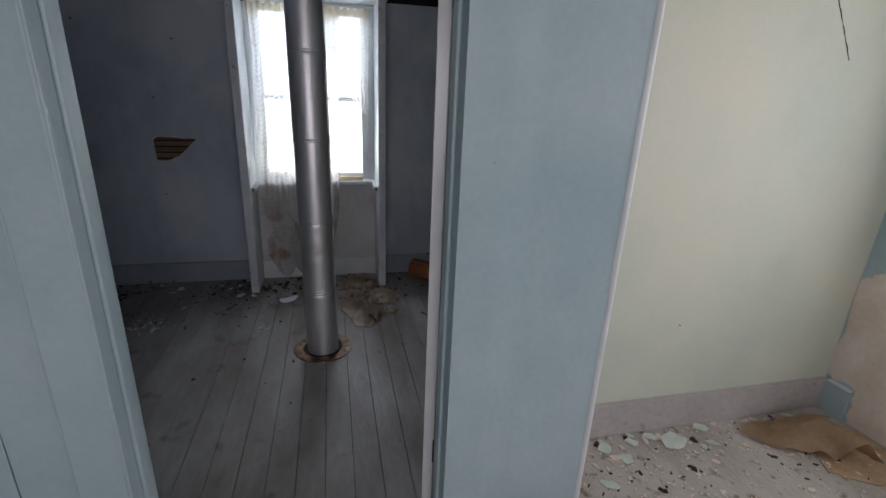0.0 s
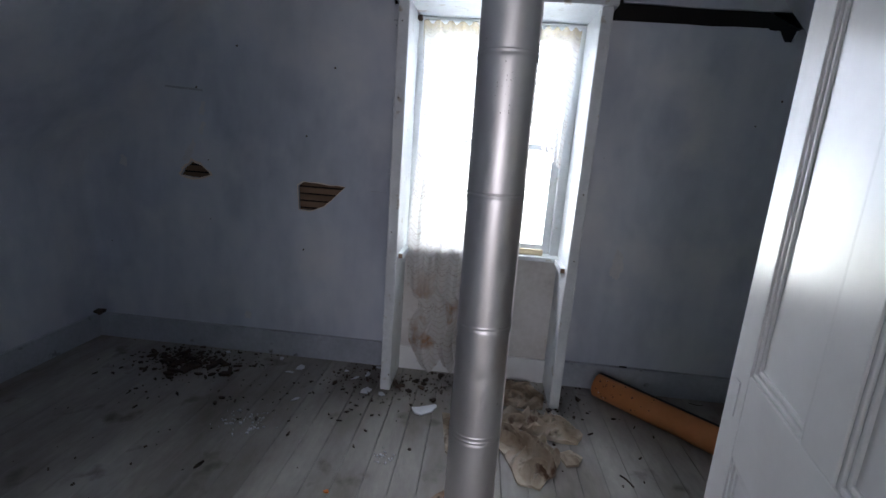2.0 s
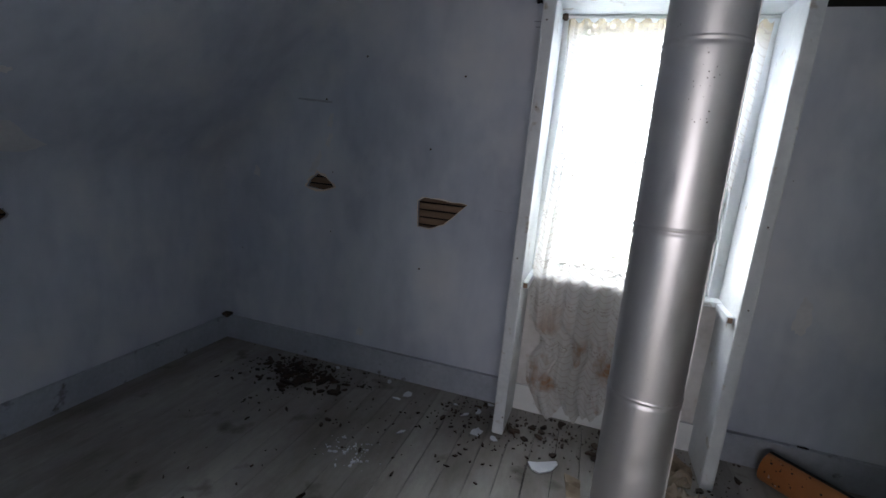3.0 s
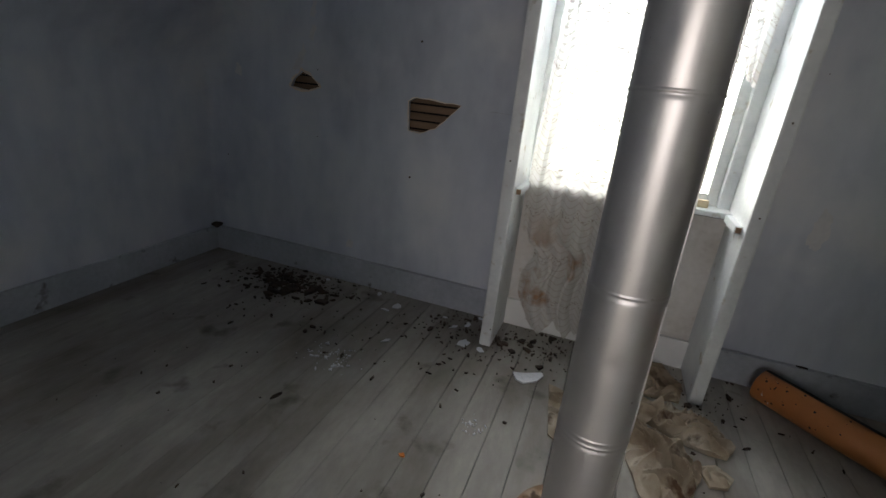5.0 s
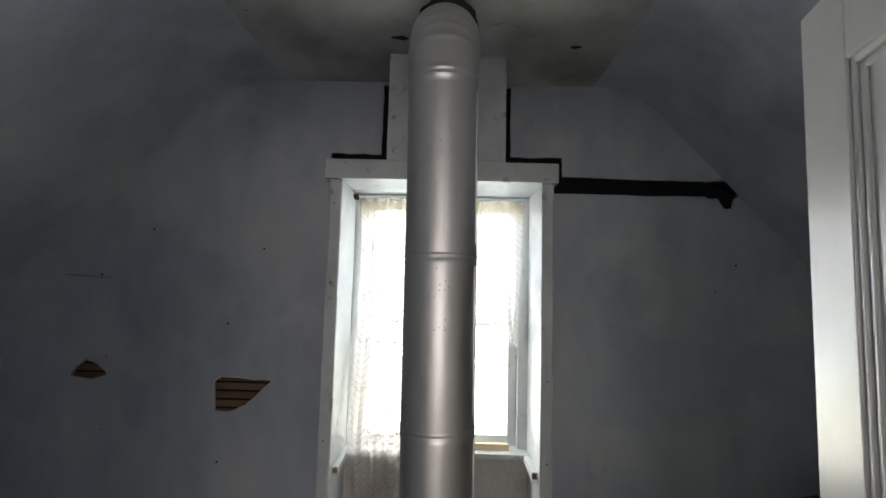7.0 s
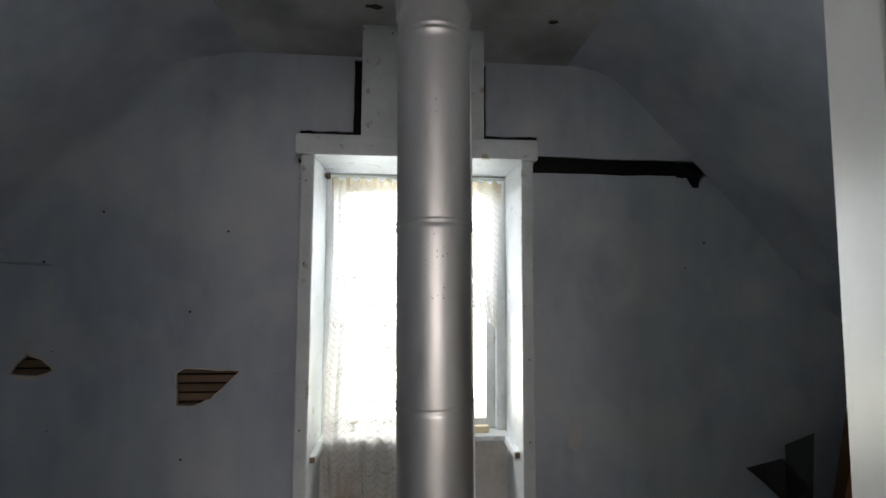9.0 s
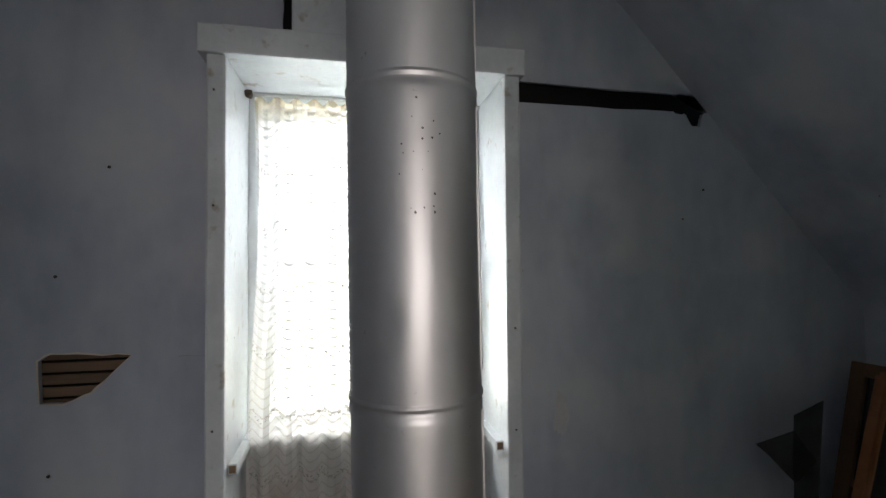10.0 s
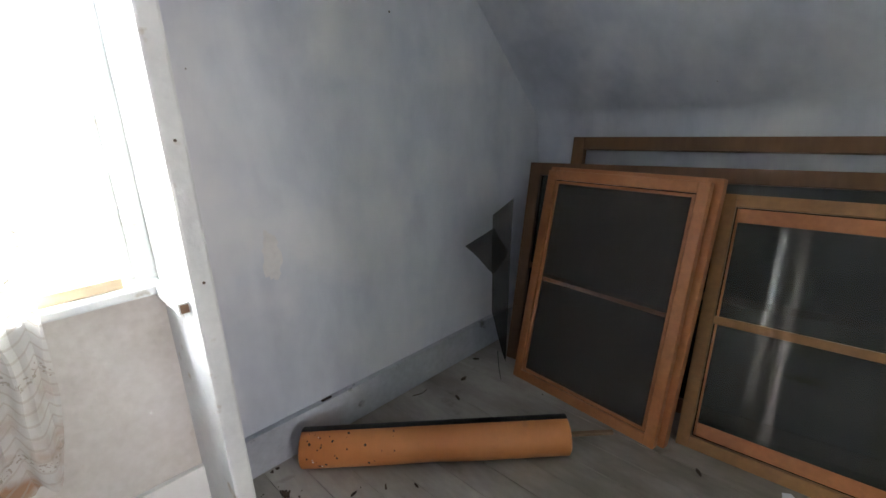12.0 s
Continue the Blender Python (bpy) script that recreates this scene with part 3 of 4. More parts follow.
profile = [(DOOR_X1, FRONT - 0.028), (0.80, FRONT - 0.029), (0.835, FRONT - 0.027), (0.875, FRONT - 0.019), (0.92, FRONT - 0.017), (1.21, FRONT - 0.017), (1.21, FRONT), (DOOR_X1, FRONT)]
part("board", slab(profile, [], lambda u, v, w: (u, v, w), 2.62), TEAL, cladding, smooth=True)

bead = lathe([(0.0, 0.0), (0.014, 0.0), (0.014, 2.62), (0.0, 2.62)], 24, (1.204, FRONT - 0.008))
# White instead of teal: the edge's highlight is put into the colour.
part("corner_bead", bead, WHITE, cladding, "worn corner edge, white for its bright highlight", smooth=True)

# Doorway lining and casings.
def casing(name, x0, x1, y0, y1, z0, z1, beads):
    c = empty(name, (0, 0, 0), "pale teal moulded door casing", kind="structure")
    part("casing_board", box((x0, y0, z0), (x1, y1, z1), 0.006), TEAL, c)
    for bx in beads:
        part("casing_bead", box((bx - 0.008, y0 - 0.008, z0), (bx + 0.008, y0 + 0.002, z1), 0.003), TEAL, c)
    return c


casing("trim_doorway_west", -0.309, DOOR_X0 - 0.003, FRONT - 0.028, FRONT, 0, DOOR_Z + 0.1, ())
tagged(finish("trim_doorway_head", box((DOOR_X0, FRONT - 0.026, DOOR_Z), (DOOR_X1, FRONT, DOOR_Z + 0.1), 0.004), TEAL), "pale teal door head casing", kind="structure")
jamb = empty("door_lining", (0, 0, 0), "pale teal doorway lining", kind="structure")
part("lining_board", box((DOOR_X0 - 0.018, FRONT, 0), (DOOR_X0, BACK + 0.02, DOOR_Z), 0.003), TEAL, jamb)
part("lining_edge", box((DOOR_X0 - 0.003, FRONT - 0.031, 0), (DOOR_X0 + 0.004, FRONT, DOOR_Z), 0.002), TEAL, jamb)
part("lining_board", box((DOOR_X1, FRONT, 0), (DOOR_X1 + 0.018, BACK + 0.032, DOOR_Z), 0.003), TEAL, jamb)
part("lining_board", box((DOOR_X0 - 0.018, FRONT, DOOR_Z), (DOOR_X1 + 0.018, BACK + 0.02, DOOR_Z + 0.018), 0.003), TEAL, jamb)
part("door_stop", box((DOOR_X0, FRONT + 0.03, 0), (DOOR_X0 + 0.012, FRONT + 0.085, DOOR_Z), 0.005), TEAL, jamb)
part("door_stop", box((DOOR_X1 - 0.012, FRONT + 0.03, 0), (DOOR_X1, FRONT + 0.085, DOOR_Z), 0.005), TEAL, jamb)


def panel_door():
    """A four-panel door, hinge at the origin, leaf along +x, its face at y = 0."""
    w, h, t = 0.80, 2.03, 0.038
    door = empty("door_1", (0, 0, 0), "open white-painted four-panel wooden door", "door")
    st, ms = 0.105, 0.10
    rails = [(0.0, 0.21), (0.785, 0.975), (1.915, h)]
    for x0 in (0, w - st):
        part("stile", box((x0, 0, 0), (x0 + st, t, h), 0.003), DOORPAINT, door)
    for z0, z1 in rails:
        part("rail", box((st, 0.0005, z0), (w - st, t - 0.0005, z1), 0.002), DOORPAINT, door)
    mx = w / 2 - ms / 2
    for (_, z0), (z1, _) in zip(rails, rails[1:]):
        part("mullion", box((mx, 0.0005, z0), (mx + ms, t - 0.0005, z1), 0.002), DOORPAINT, door)
        for x0, x1 in ((st, mx), (mx + ms, w - st)):
            pn = part("door_panel", box((x0, 0.013, z0), (x1, t - 0.013, z1)), DOORPAINT, door)
            bm = bmesh.new()
            for y0, y1 in ((0.004, 0.016), (t - 0.016, t - 0.004)):
                for k, inset in enumerate((0.0, 0.012)):
                    a, b = inset, inset + 0.0105
                    yy = (y0 + 0.004 * k, y1) if y0 < t / 2 else (y0, y1 - 0.004 * k)
                    box((x0 + a, yy[0], z0 + a), (x0 + b, yy[1], z1 - a), 0.003, bm)
                    box((x1 - b, yy[0], z0 + a), (x1 - a, yy[1], z1 - a), 0.003, bm)
                    box((x0 + b, yy[0], z0 + a), (x1 - b, yy[1], z0 + b), 0.003, bm)
                    box((x0 + b, yy[0], z1 - b), (x1 - b, yy[1], z1 - a), 0.003, bm)
            part("moulding", bm, DOORPAINT, pn)
    for z in (0.25, 1.75):
        hinge = lathe([(0.0, z), (0.007, z), (0.007, z + 0.09), (0.0, z + 0.09)], 12, (-0.006, -0.002))
        part("hinge", hinge, NAIL, door, "dark iron hinge")
    part("keyhole_plate", box((w - 0.07, t, 0.86), (w - 0.045, t + 0.003, 0.94), 0.001), DOORPAINT, door)
    return door


door = panel_door()
door.matrix_world = pose(0.701, 1.556, 0.008, 0, 0, 77.6)

# Skirting boards.
def skirting(name, lo, hi, mat=SIDING):
    return tagged(finish(name, box(lo, hi, 0.003), mat), "scuffed grey-painted skirting board", kind="structure")


skirting("baseboard_gable_west", (KNEE_L, GABLE - 0.030, 0), (WX0 - 0.065, GABLE, 0.158))
skirting("baseboard_gable_east", (WX1 + 0.065, GABLE - 0.030, 0), (KNEE_R, GABLE, 0.158))
skirting("baseboard_west", (KNEE_L, BACK, 0), (KNEE_L + 0.022, GABLE - 0.022, 0.155))
skirting("baseboard_east", (KNEE_R - 0.022, 1.96, 0), (KNEE_R, GABLE - 0.022, 0.155))
skirting("baseboard_alcove_back", (1.20, 1.818, 0), (2.90, 1.84, 0.17), DUSTY_PAINT)
skirting("baseboard_alcove_side", (2.878, 1.70, 0), (2.90, 1.818, 0.17), TEAL)
skirting("baseboard_cap_back", (1.20, 1.814, 0.171), (2.878, 1.839, 0.178), DUSTY_PAINT)
skirting("baseboard_cap_side", (2.874, 1.70, 0.171), (2.899, 1.812, 0.181), WHITE)
skirting("baseboard_window", (WX0, GABLE - 0.027, 0), (WX1, GABLE - 0.005, 0.15), WHITE)

# ---- window and its deep surround ----
YF = 3.73
surround = empty("window_surround", (0, 0, 0), "deep white-painted board surround of the gable window", "window surround", kind="structure")
part("side_board", box((WX0 - 0.058, YF, 0), (WX0, GABLE + 0.05, WZ1 + 0.004), 0.008), TRIM, surround)
part("side_board", box((WX1, YF, 0), (WX1 + 0.056, GABLE + 0.05, WZ1 + 0.004), 0.008), TRIM, surround)
part("head_board", box((-0.278, YF - 0.012, WZ1 + 0.004), (0.79, GABLE + 0.05, 2.185), 0.006), TRIM, surround)
part("upper_board", box((0.0, YF + 0.01, 2.187), (0.55, GABLE + 0.05, TOP), 0.006), TRIM, surround)
part("apron_panel", box((WX0, GABLE - 0.004, 0), (WX1, GABLE - 0.001, WZ0 - 0.03), 0), APRON, surround, "stained white apron panel under the sill")
for x0, x1 in ((WX0, WX0 + 0.028), (WX1 - 0.028, WX1)):
    cleat = part("cleat", box((x0, 3.775, 0.775), (x1, 3.985, 0.808), 0.004), TRIM, surround, "white cleat with dark cut end")
    part("cut_end", box((x0 + 0.004, 3.772, 0.780), (x1 - 0.004, 3.777, 0.803), 0.001), LATH, cleat, "dark bare cut end")
for x, heights in ((WX0 - 0.034, (1.62, 0.93, 1.98)), (WX1 + 0.03, (1.21, 0.86))):
    for z in heights:
        part("nail_head", lathe([(0, 0), (0.0038, 0), (0.0038, 0.002), (0, 0.002)], 8), NAIL, surround).matrix_world = Matrix.Translation((x, YF - 0.001, z)) @ pose(0, 0, 0, 90, 0, 0)

win = empty("window_1", (0, 0, 0), "white-painted sash window with a bare sill", "window", kind="structure")
part("window_sill", box((WX0, 3.975, 0.785), (WX1, 4.20, 0.812), 0.006), TRIM, win)
fy0, fy1 = 4.06, 4.19
for x0, x1 in ((WX0, WX0 + 0.05), (WX1 - 0.05, WX1)):
    part("window_frame", box((x0, fy0, 0.812), (x1, fy1, WZ1), 0.004), TRIM, win)
part("window_frame", box((WX0 + 0.05, fy0, WZ1 - 0.04), (WX1 - 0.05, fy1, WZ1), 0.004), TRIM, win)
ix0, ix1 = WX0 + 0.05, WX1 - 0.05
for z0, z1, y in ((0.812, 1.45, 4.10), (1.42, WZ1 - 0.04, 4.145)):
    sash = part("sash", box((ix0, y, z0), (ix0 + 0.045, y + 0.038, z1), 0.004), TRIM, win)
    part("sash_stile", box((ix1 - 0.045, y, z0), (ix1, y + 0.038, z1), 0.004), TRIM, sash)
    part("sash_rail", box((ix0 + 0.045, y, z0), (ix1 - 0.045, y + 0.038, z0 + (0.05 if z0 < 1 else 0.03)), 0.004), TRIM, sash)
    part("sash_rail", box((ix0 + 0.045, y, z1 - 0.035), (ix1 - 0.045, y + 0.038, z1), 0.004), TRIM, sash)
    p = part("pane", box((ix0 + 0.045, y + 0.017, z0 + 0.05), (ix1 - 0.045, y + 0.020, z1 - 0.035)), PANE, sash)
    p.visible_shadow = False
stick = finish("window_prop", box((0.40, 4.02, 0.812), (0.62, 4.045, 0.845), 0.004), WOODPALE)
tagged(stick, "pale wooden prop lying on the window sill", "wood offcut")


def curtain(name, x0, x1, z_of, y_of, label):
    bm = bmesh.new()
    nx, nz = 70, 90
    grid = []
    for j in range(nz + 1):
        row = []
        for i in range(nx + 1):
            u, v = i / nx, j / nz
            top, bottom = z_of(u)
            z = top + (bottom - top) * v
            x = x0(v) + (x1(v) - x0(v)) * u
            row.append(bm.verts.new((x, y_of(u, v, z), z)))
        grid.append(row)
    for j in range(nz):
        for i in range(nx):
            bm.faces.new((grid[j][i], grid[j][i + 1], grid[j + 1][i + 1], grid[j + 1][i]))
    uv = bm.loops.layers.uv.new("UVMap")
    for f in bm.faces:
        for l in f.loops:
            l[uv].uv = (l.vert.co.x * 1.25, l.vert.co.z)
    return tagged(finish(name, bm, LACE, smooth=True), label, "curtain")


def hang(u, v, z):
    fold = 0.012 * math.sin(u * 41 + 2 * math.sin(3 * v)) * (0.35 + 0.65 * v) + 0.006 * math.sin(u * 97 + v * 5)
    fold += 0.026 * math.sin(u * 25 + 1.2 * v) * max(0, min(1, (0.76 - z) / 0.22))
    return (3.962 if z < 0.95 else 3.962 + 0.05 * min(1, (z - 0.95) / 0.5)) + fold


def lace_hem(u):
    """How low the torn lace reaches across its width."""
    steps = [(0.0, 0.10), (0.08, 0.05), (0.2, 0.03), (0.26, 0.10), (0.42, 0.05), (0.58, 0.07), (0.68, 0.12), (0.76, 0.34), (0.92, 0.37), (1.0, 0.58)]
    for (a, za), (b, zb) in zip(steps, steps[1:]):
        if u <= b:
            return za + (zb - za) * (u - a) / (b - a) + 0.012 * math.sin(u * 70)
    return 0.58


def lace_edge(v):
    """The torn near edge of the lace: in at the tear, out again over the hanging lobe."""
    steps = [(0.0, -0.165), (0.62, -0.165), (0.765, -0.16), (0.785, -0.10), (0.83, -0.085), (0.88, -0.14), (0.94, -0.145), (0.98, -0.11), (1.0, -0.08)]
    for (a, xa), (b, xb) in zip(steps, steps[1:]):
        if v <= b:
            return xa + (xb - xa) * (v - a) / (b - a) + 0.010 * math.sin(v * 7)
    return -0.08


curtain("lace_curtain", lace_edge, lambda v: 0.465 - 0.04 * v, lambda u: (2.055 + 0.012 * math.sin(u * 60), lace_hem(u)), hang, "stained sheer white lace curtain hanging past the sill")
curtain("torn_lace_curtain", lambda v: 0.30 + 0.25 * v ** 1.5, lambda v: 0.685 - 0.03 * v, lambda u: (2.055 + 0.01 * math.sin(u * 50), 1.32 + 0.10 * (1 - u)), lambda u, v, z: 4.02 + 0.010 * math.sin(u * 30) * (0.4 + v), "torn yellowed lace curtain hung from the window head")
rod = finish("curtain_rod", lathe([(0, 0), (0.006, 0), (0.006, 0.88), (0, 0.88)], 12), WHITE)
rod.matrix_world = Matrix.Translation((-0.18, 4.0, 2.065)) @ pose(0, 0, 0, 0, 90, 0)
tagged(rod, "thin white curtain rod across the window head", "curtain rod")

hook = bmesh.new()
bmesh.ops.create_icosphere(hook, subdivisions=2, radius=0.016)
for v in hook.verts:
    v.co *= 1 + 0.5 * noise.noise(v.co * 90)
hook_ob = finish("curtain_hook", hook, NAIL, smooth=True)
hook_ob.location = (WX0 + 0.018, 3.985, 2.06)
tagged(hook_ob, "rusty curtain hook at the window head", "curtain hook")

# ---- stovepipe ----
pipe = empty("stovepipe", (PIPE[0], PIPE[1], 0), "galvanised steel stovepipe rising through floor and ceiling", "stovepipe")
seams = [-0.08, 0.375, 0.796, 1.24, 1.670, 2.137]
for k, (z0, z1) in enumerate(zip(seams[:-1], seams[1:])):
    r = (0.0925, 0.0925, 0.0935, 0.0945, 0.0945)[k]
    prof = [(r + 0.0012, z0 - 0.004), (r + 0.0012, z0 + 0.006), (r, z0 + 0.008)]
    for dz in ((0.018, 0.034) if k == 1 else (0.018,)):
        prof += [(r, z0 + dz - 0.0055), (r, z0 + dz - 0.0045), (r + 0.0022, z0 + dz - 0.0015), (r + 0.0022, z0 + dz + 0.0015), (r, z0 + dz + 0.0045), (r, z0 + dz + 0.0055)]
    prof += [(r, z1 - 0.006), (r - 0.0008, z1 + 0.012)]
    fill = []
    for a, b in zip(prof, prof[1:]):
        steps = max(1, int((b[1] - a[1]) / 0.02))
        fill += [(a[0] + (b[0] - a[0]) * i / steps, a[1] + (b[1] - a[1]) * i / steps) for i in range(steps)]
    bm = lathe(fill + [prof[-1]], 72)
    for v in bm.verts:
        out = Vector((v.co.x, v.co.y, 0)).normalized()
        push = 0.0009 * noise.noise(v.co * 6) + 0.0004 * noise.noise(v.co * 21)
        for ang, z, deep, wide, tall in ((-88, 0.632, 0.007, 0.030, 0.010), (-70, 0.70, -0.002, 0.02, 0.04), (-120, 1.36, 0.004, 0.012, 0.012), (-60, 1.05, 0.0025, 0.02, 0.05)):
            across = 0.0945 * math.acos(max(-1, min(1, out.x * math.cos(radians(ang)) + out.y * math.sin(radians(ang)))))
            push -= deep * math.exp(-((across / wide) ** 2 + ((v.co.z - z) / tall) ** 2))
        v.co += out * push
    sec = part("pipe_section", bm, STEEL, pipe, smooth=True)
    part("lock_seam", box((0.0935, -0.004, z0 + 0.05), (0.0965, 0.004, z1 - 0.006), 0.001), STEEL, sec).rotation_euler.z = -0.35 + 0.05 * (k % 3)


rngs = random.Random(21)
for _ in range(26):
    ang, z, size = radians(rngs.gauss(-92, 11)), rngs.choice((1.53, 1.60, 1.95)) + rngs.gauss(0, 0.04), rngs.uniform(0.0007, 0.0018)
    fleck = bmesh.new()
    fleck.faces.new([fleck.verts.new((0.0962 * math.cos(ang + size * math.cos(k) / 0.0945), 0.0962 * math.sin(ang + size * math.cos(k) / 0.0945), z + size * math.sin(k) * rngs.uniform(0.7, 1.5))) for k in (0, 1.05, 2.1, 3.14, 4.2, 5.24)])
    bmesh.ops.solidify(fleck, geom=fleck.faces[:], thickness=0.0015)
    part("rust_fleck", fleck, NAIL, pipe, "small dark rust fleck")


def elbow():
    """The crimped elbow at the top, bending back through the ceiling."""
    r0, seg = 0.0945, 72
    path = [(0.0, z, 0.0, r0 + (0.0022 if i in (2, 3, 6, 7) else 0)) for i, z in enumerate((2.128, 2.147, 2.150, 2.154, 2.158, 2.164, 2.167, 2.171, 2.175, 2.19, 2.205))]
    R, z0 = 0.15, 2.205
    for i in range(1, 41):
        a = radians(57) * i / 40
        path.append((R * (1 - math.cos(a)), z0 + R * math.sin(a), a, r0 + 0.0055 * max(0, math.sin(i / 40 * 2 * math.pi * 6)) * (i > 6)))
    y, z, a, _ = path[-1]
    for i in range(1, 16):
        path.append((y + 0.05 * i * math.sin(a), z + 0.05 * i * math.cos(a), a, r0))
    bm = bmesh.new()
    rings = []
    for y, z, a, r in path:
        rings.append([bm.verts.new((r * math.cos(t), y + r * math.sin(t) * math.cos(a), z - r * math.sin(t) * math.sin(a))) for t in (2 * math.pi * k / seg for k in range(seg))])
    for p, q in zip(rings, rings[1:]):
        for k in range(seg):
            bm.faces.new((p[k], p[(k + 1) % seg], q[(k + 1) % seg], q[k]))
    return part("elbow", bm, STEEL, pipe, "crimped steel elbow", smooth=True)


elbow()
pipe.rotation_euler = (radians(-0.9), radians(-0.45), 0)

collar = empty("floor_collar", (PIPE[0], PIPE[1], 0), "rusty floor collar plate round the stovepipe", "pipe collar")
part("plate", lathe([(0.118, 0.002), (0.118, 0.006), (0.160, 0.009), (0.172, 0.006), (0.174, 0.001), (0.118, 0.002)], 48), RUST, collar, smooth=True)
# No hole is cut in the floor: this flat ring paints the gap's shade.
part("collar_gap_shade", lathe([(0.085, 0.0012), (0.121, 0.0016), (0.121, 0.0008), (0.085, 0.0008)], 48), DARK, collar, "flat near-black ring as the shade of the pipe gap")
# Vent holes are flat discs with their shade as a near-black colour.
for a in (15, 165, 205, 335, 70, 110, 262, 288):
    part("vent_shade_disc", lathe([(0, 0.0082), (0.0065, 0.0082), (0.0065, 0.0094), (0, 0.0094)], 12, (0.143 * math.cos(radians(a)), 0.143 * math.sin(radians(a)))), DARK, collar, "flat near-black disc as the shade of a vent hole")

# ---- stacked window frames against the knee wall ----
def lean_frame(bl, br, tl):
    """The pose of a leaning frame: x along its foot, y up its face, z out of it."""
    bl, br, tl = Vector(bl), Vector(br), Vector(tl)
    x = (br - bl).normalized()
    z = x.cross(tl - bl).normalized()
    return Matrix((x, z.cross(x), z)).transposed().to_4x4(), bl


def sash_frame(name, foot, width, height, thick, stile, mats, label, category, bars=(), fill=None, bar=0.03, group=""):
    rot, at = foot
    wood, inner = mats
    ob = empty(name, (0, 0, 0), label, category, group)
    part("stile", box((0, 0, -thick), (stile, height, 0), 0.003), wood, ob)
    part("stile", box((width - stile, 0, -thick), (width, height, 0), 0.003), wood, ob)
    part("rail", box((stile, 0, -thick), (width - stile, stile, -0.0005), 0.003), wood, ob)
    part("rail", box((stile, height - stile, -thick), (width - stile, height, -0.0005), 0.003), wood, ob)
    for v in bars:
        part("glazing_bar", box((stile, v - bar / 2, -thick), (width - stile, v + bar / 2, -thick * (0.56 if fill is WIRE else 0.1)), 0.002), wood, ob)
    cuts = [stile, *[v for v in bars], height - stile]
    for a, b in zip(cuts, cuts[1:]):
        if fill:
            part("pane" if fill is DUSTPANE else "screen_cloth", box((stile - 0.004, a, -thick * 0.5 - 0.002), (width - stile + 0.004, b, -thick * 0.5)), fill, ob)
    if inner:
        g, w2 = 0.004, 0.05 if fill is DUSTPANE else 0.012
        a, b = stile + g, stile + g + w2
        left = a + (0.008 if fill is DUSTPANE else w2)
        for x0, x1, y0, y1 in ((a, left, a, height - a), (width - b, width - a, a, height - a), (left, width - b, a, b), (left, width - b, height - b, height - a)):
            part("inner_sash" if fill is DUSTPANE else "bead", box((x0, y0, -thick * 0.9), (x1, y1, -0.02 if fill is DUSTPANE else -0.007), 0.002), inner, ob)
    ob.matrix_world = Matrix.Translation(at) @ rot
    return ob


G = "old window frames stacked against the wall"
sash_frame("window_screen", lean_frame((2.028, 3.738, 0.0), (1.950, 3.04, 0.0), (2.27, 3.659, 0.975)), 0.708, 1.0, 0.03, 0.042, (ORANGE, ORANGE), "orange-varnished window screen with grey wire cloth, leaning", "window screen", (0.5,), WIRE, 0.02, G)
sash_frame("storm_window", lean_frame((2.062, 3.757, 0.0), (1.982, 3.02, 0.0), (2.322, 3.715, 0.975)), 0.755, 1.012, 0.034, 0.05, (ORANGE, None), "orange wooden storm window leaning behind a window screen", "storm window", (0.5,), DUSTPANE, 0.025, G)
sash_frame("storm_window", lean_frame((2.045, 2.988, 0.0), (2.085, 2.03, 0.0), (2.335, 2.94, 0.905)), 0.95, 0.955, 0.045, 0.045, (OCHRE, ORANGE), "ochre wooden storm window with dusty glass, leaning", "storm window", (0.49,), DUSTPANE, 0.03, G)
sash_frame("storm_window", lean_frame((2.145, 3.87, 0.0), (2.285, 2.60, 0.0), (2.41, 3.79, 0.98)), 1.62, 1.015, 0.04, 0.06, (BROWN, None), "dark brown wooden storm window, leaning behind another", "storm window", (0.5,), DUSTPANE, 0.03, G)
sash_frame("storm_window", lean_frame((2.32, 3.75, 0.0), (2.38, 2.40, 0.0), (2.57, 3.715, 1.07)), 1.55, 1.125, 0.04, 0.06, (BROWN, None), "tall dark brown window frame, leaning behind the others", "window frame", (0.5,), None, 0.03, G)


def torn_cloth(corners, seed):
    rng = random.Random(seed)
    bm = bmesh.new()
    v = [bm.verts.new((x, y, z)) for x, y, z in corners]
    bm.faces.new(v)
    bmesh.ops.triangulate(bm, faces=bm.faces[:])
    bmesh.ops.subdivide_edges(bm, edges=bm.edges[:], cuts=4, use_grid_fill=True)
    for p in bm.verts:
        p.co.x += rng.uniform(-0.004, 0.004)
    bmesh.ops.solidify(bm, geom=bm.faces[:], thickness=0.0012)
    return bm


tagged(finish("screen_cloth_scrap", torn_cloth([(1.75, 3.765, 0.715), (1.93, 3.76, 0.755), (2.08, 3.80, 0.60), (2.02, 3.84, 0.50)], 4), SCRAP), "torn grey scrap of wire screen cloth", "screen scrap")
tagged(finish("screen_cloth_scrap", torn_cloth([(1.97, 3.80, 0.80), (2.12, 3.80, 0.85), (2.10, 3.84, 0.0), (2.02, 3.86, 0.30)], 5), SCRAP), "dark wire screen cloth behind the frames", "screen scrap")

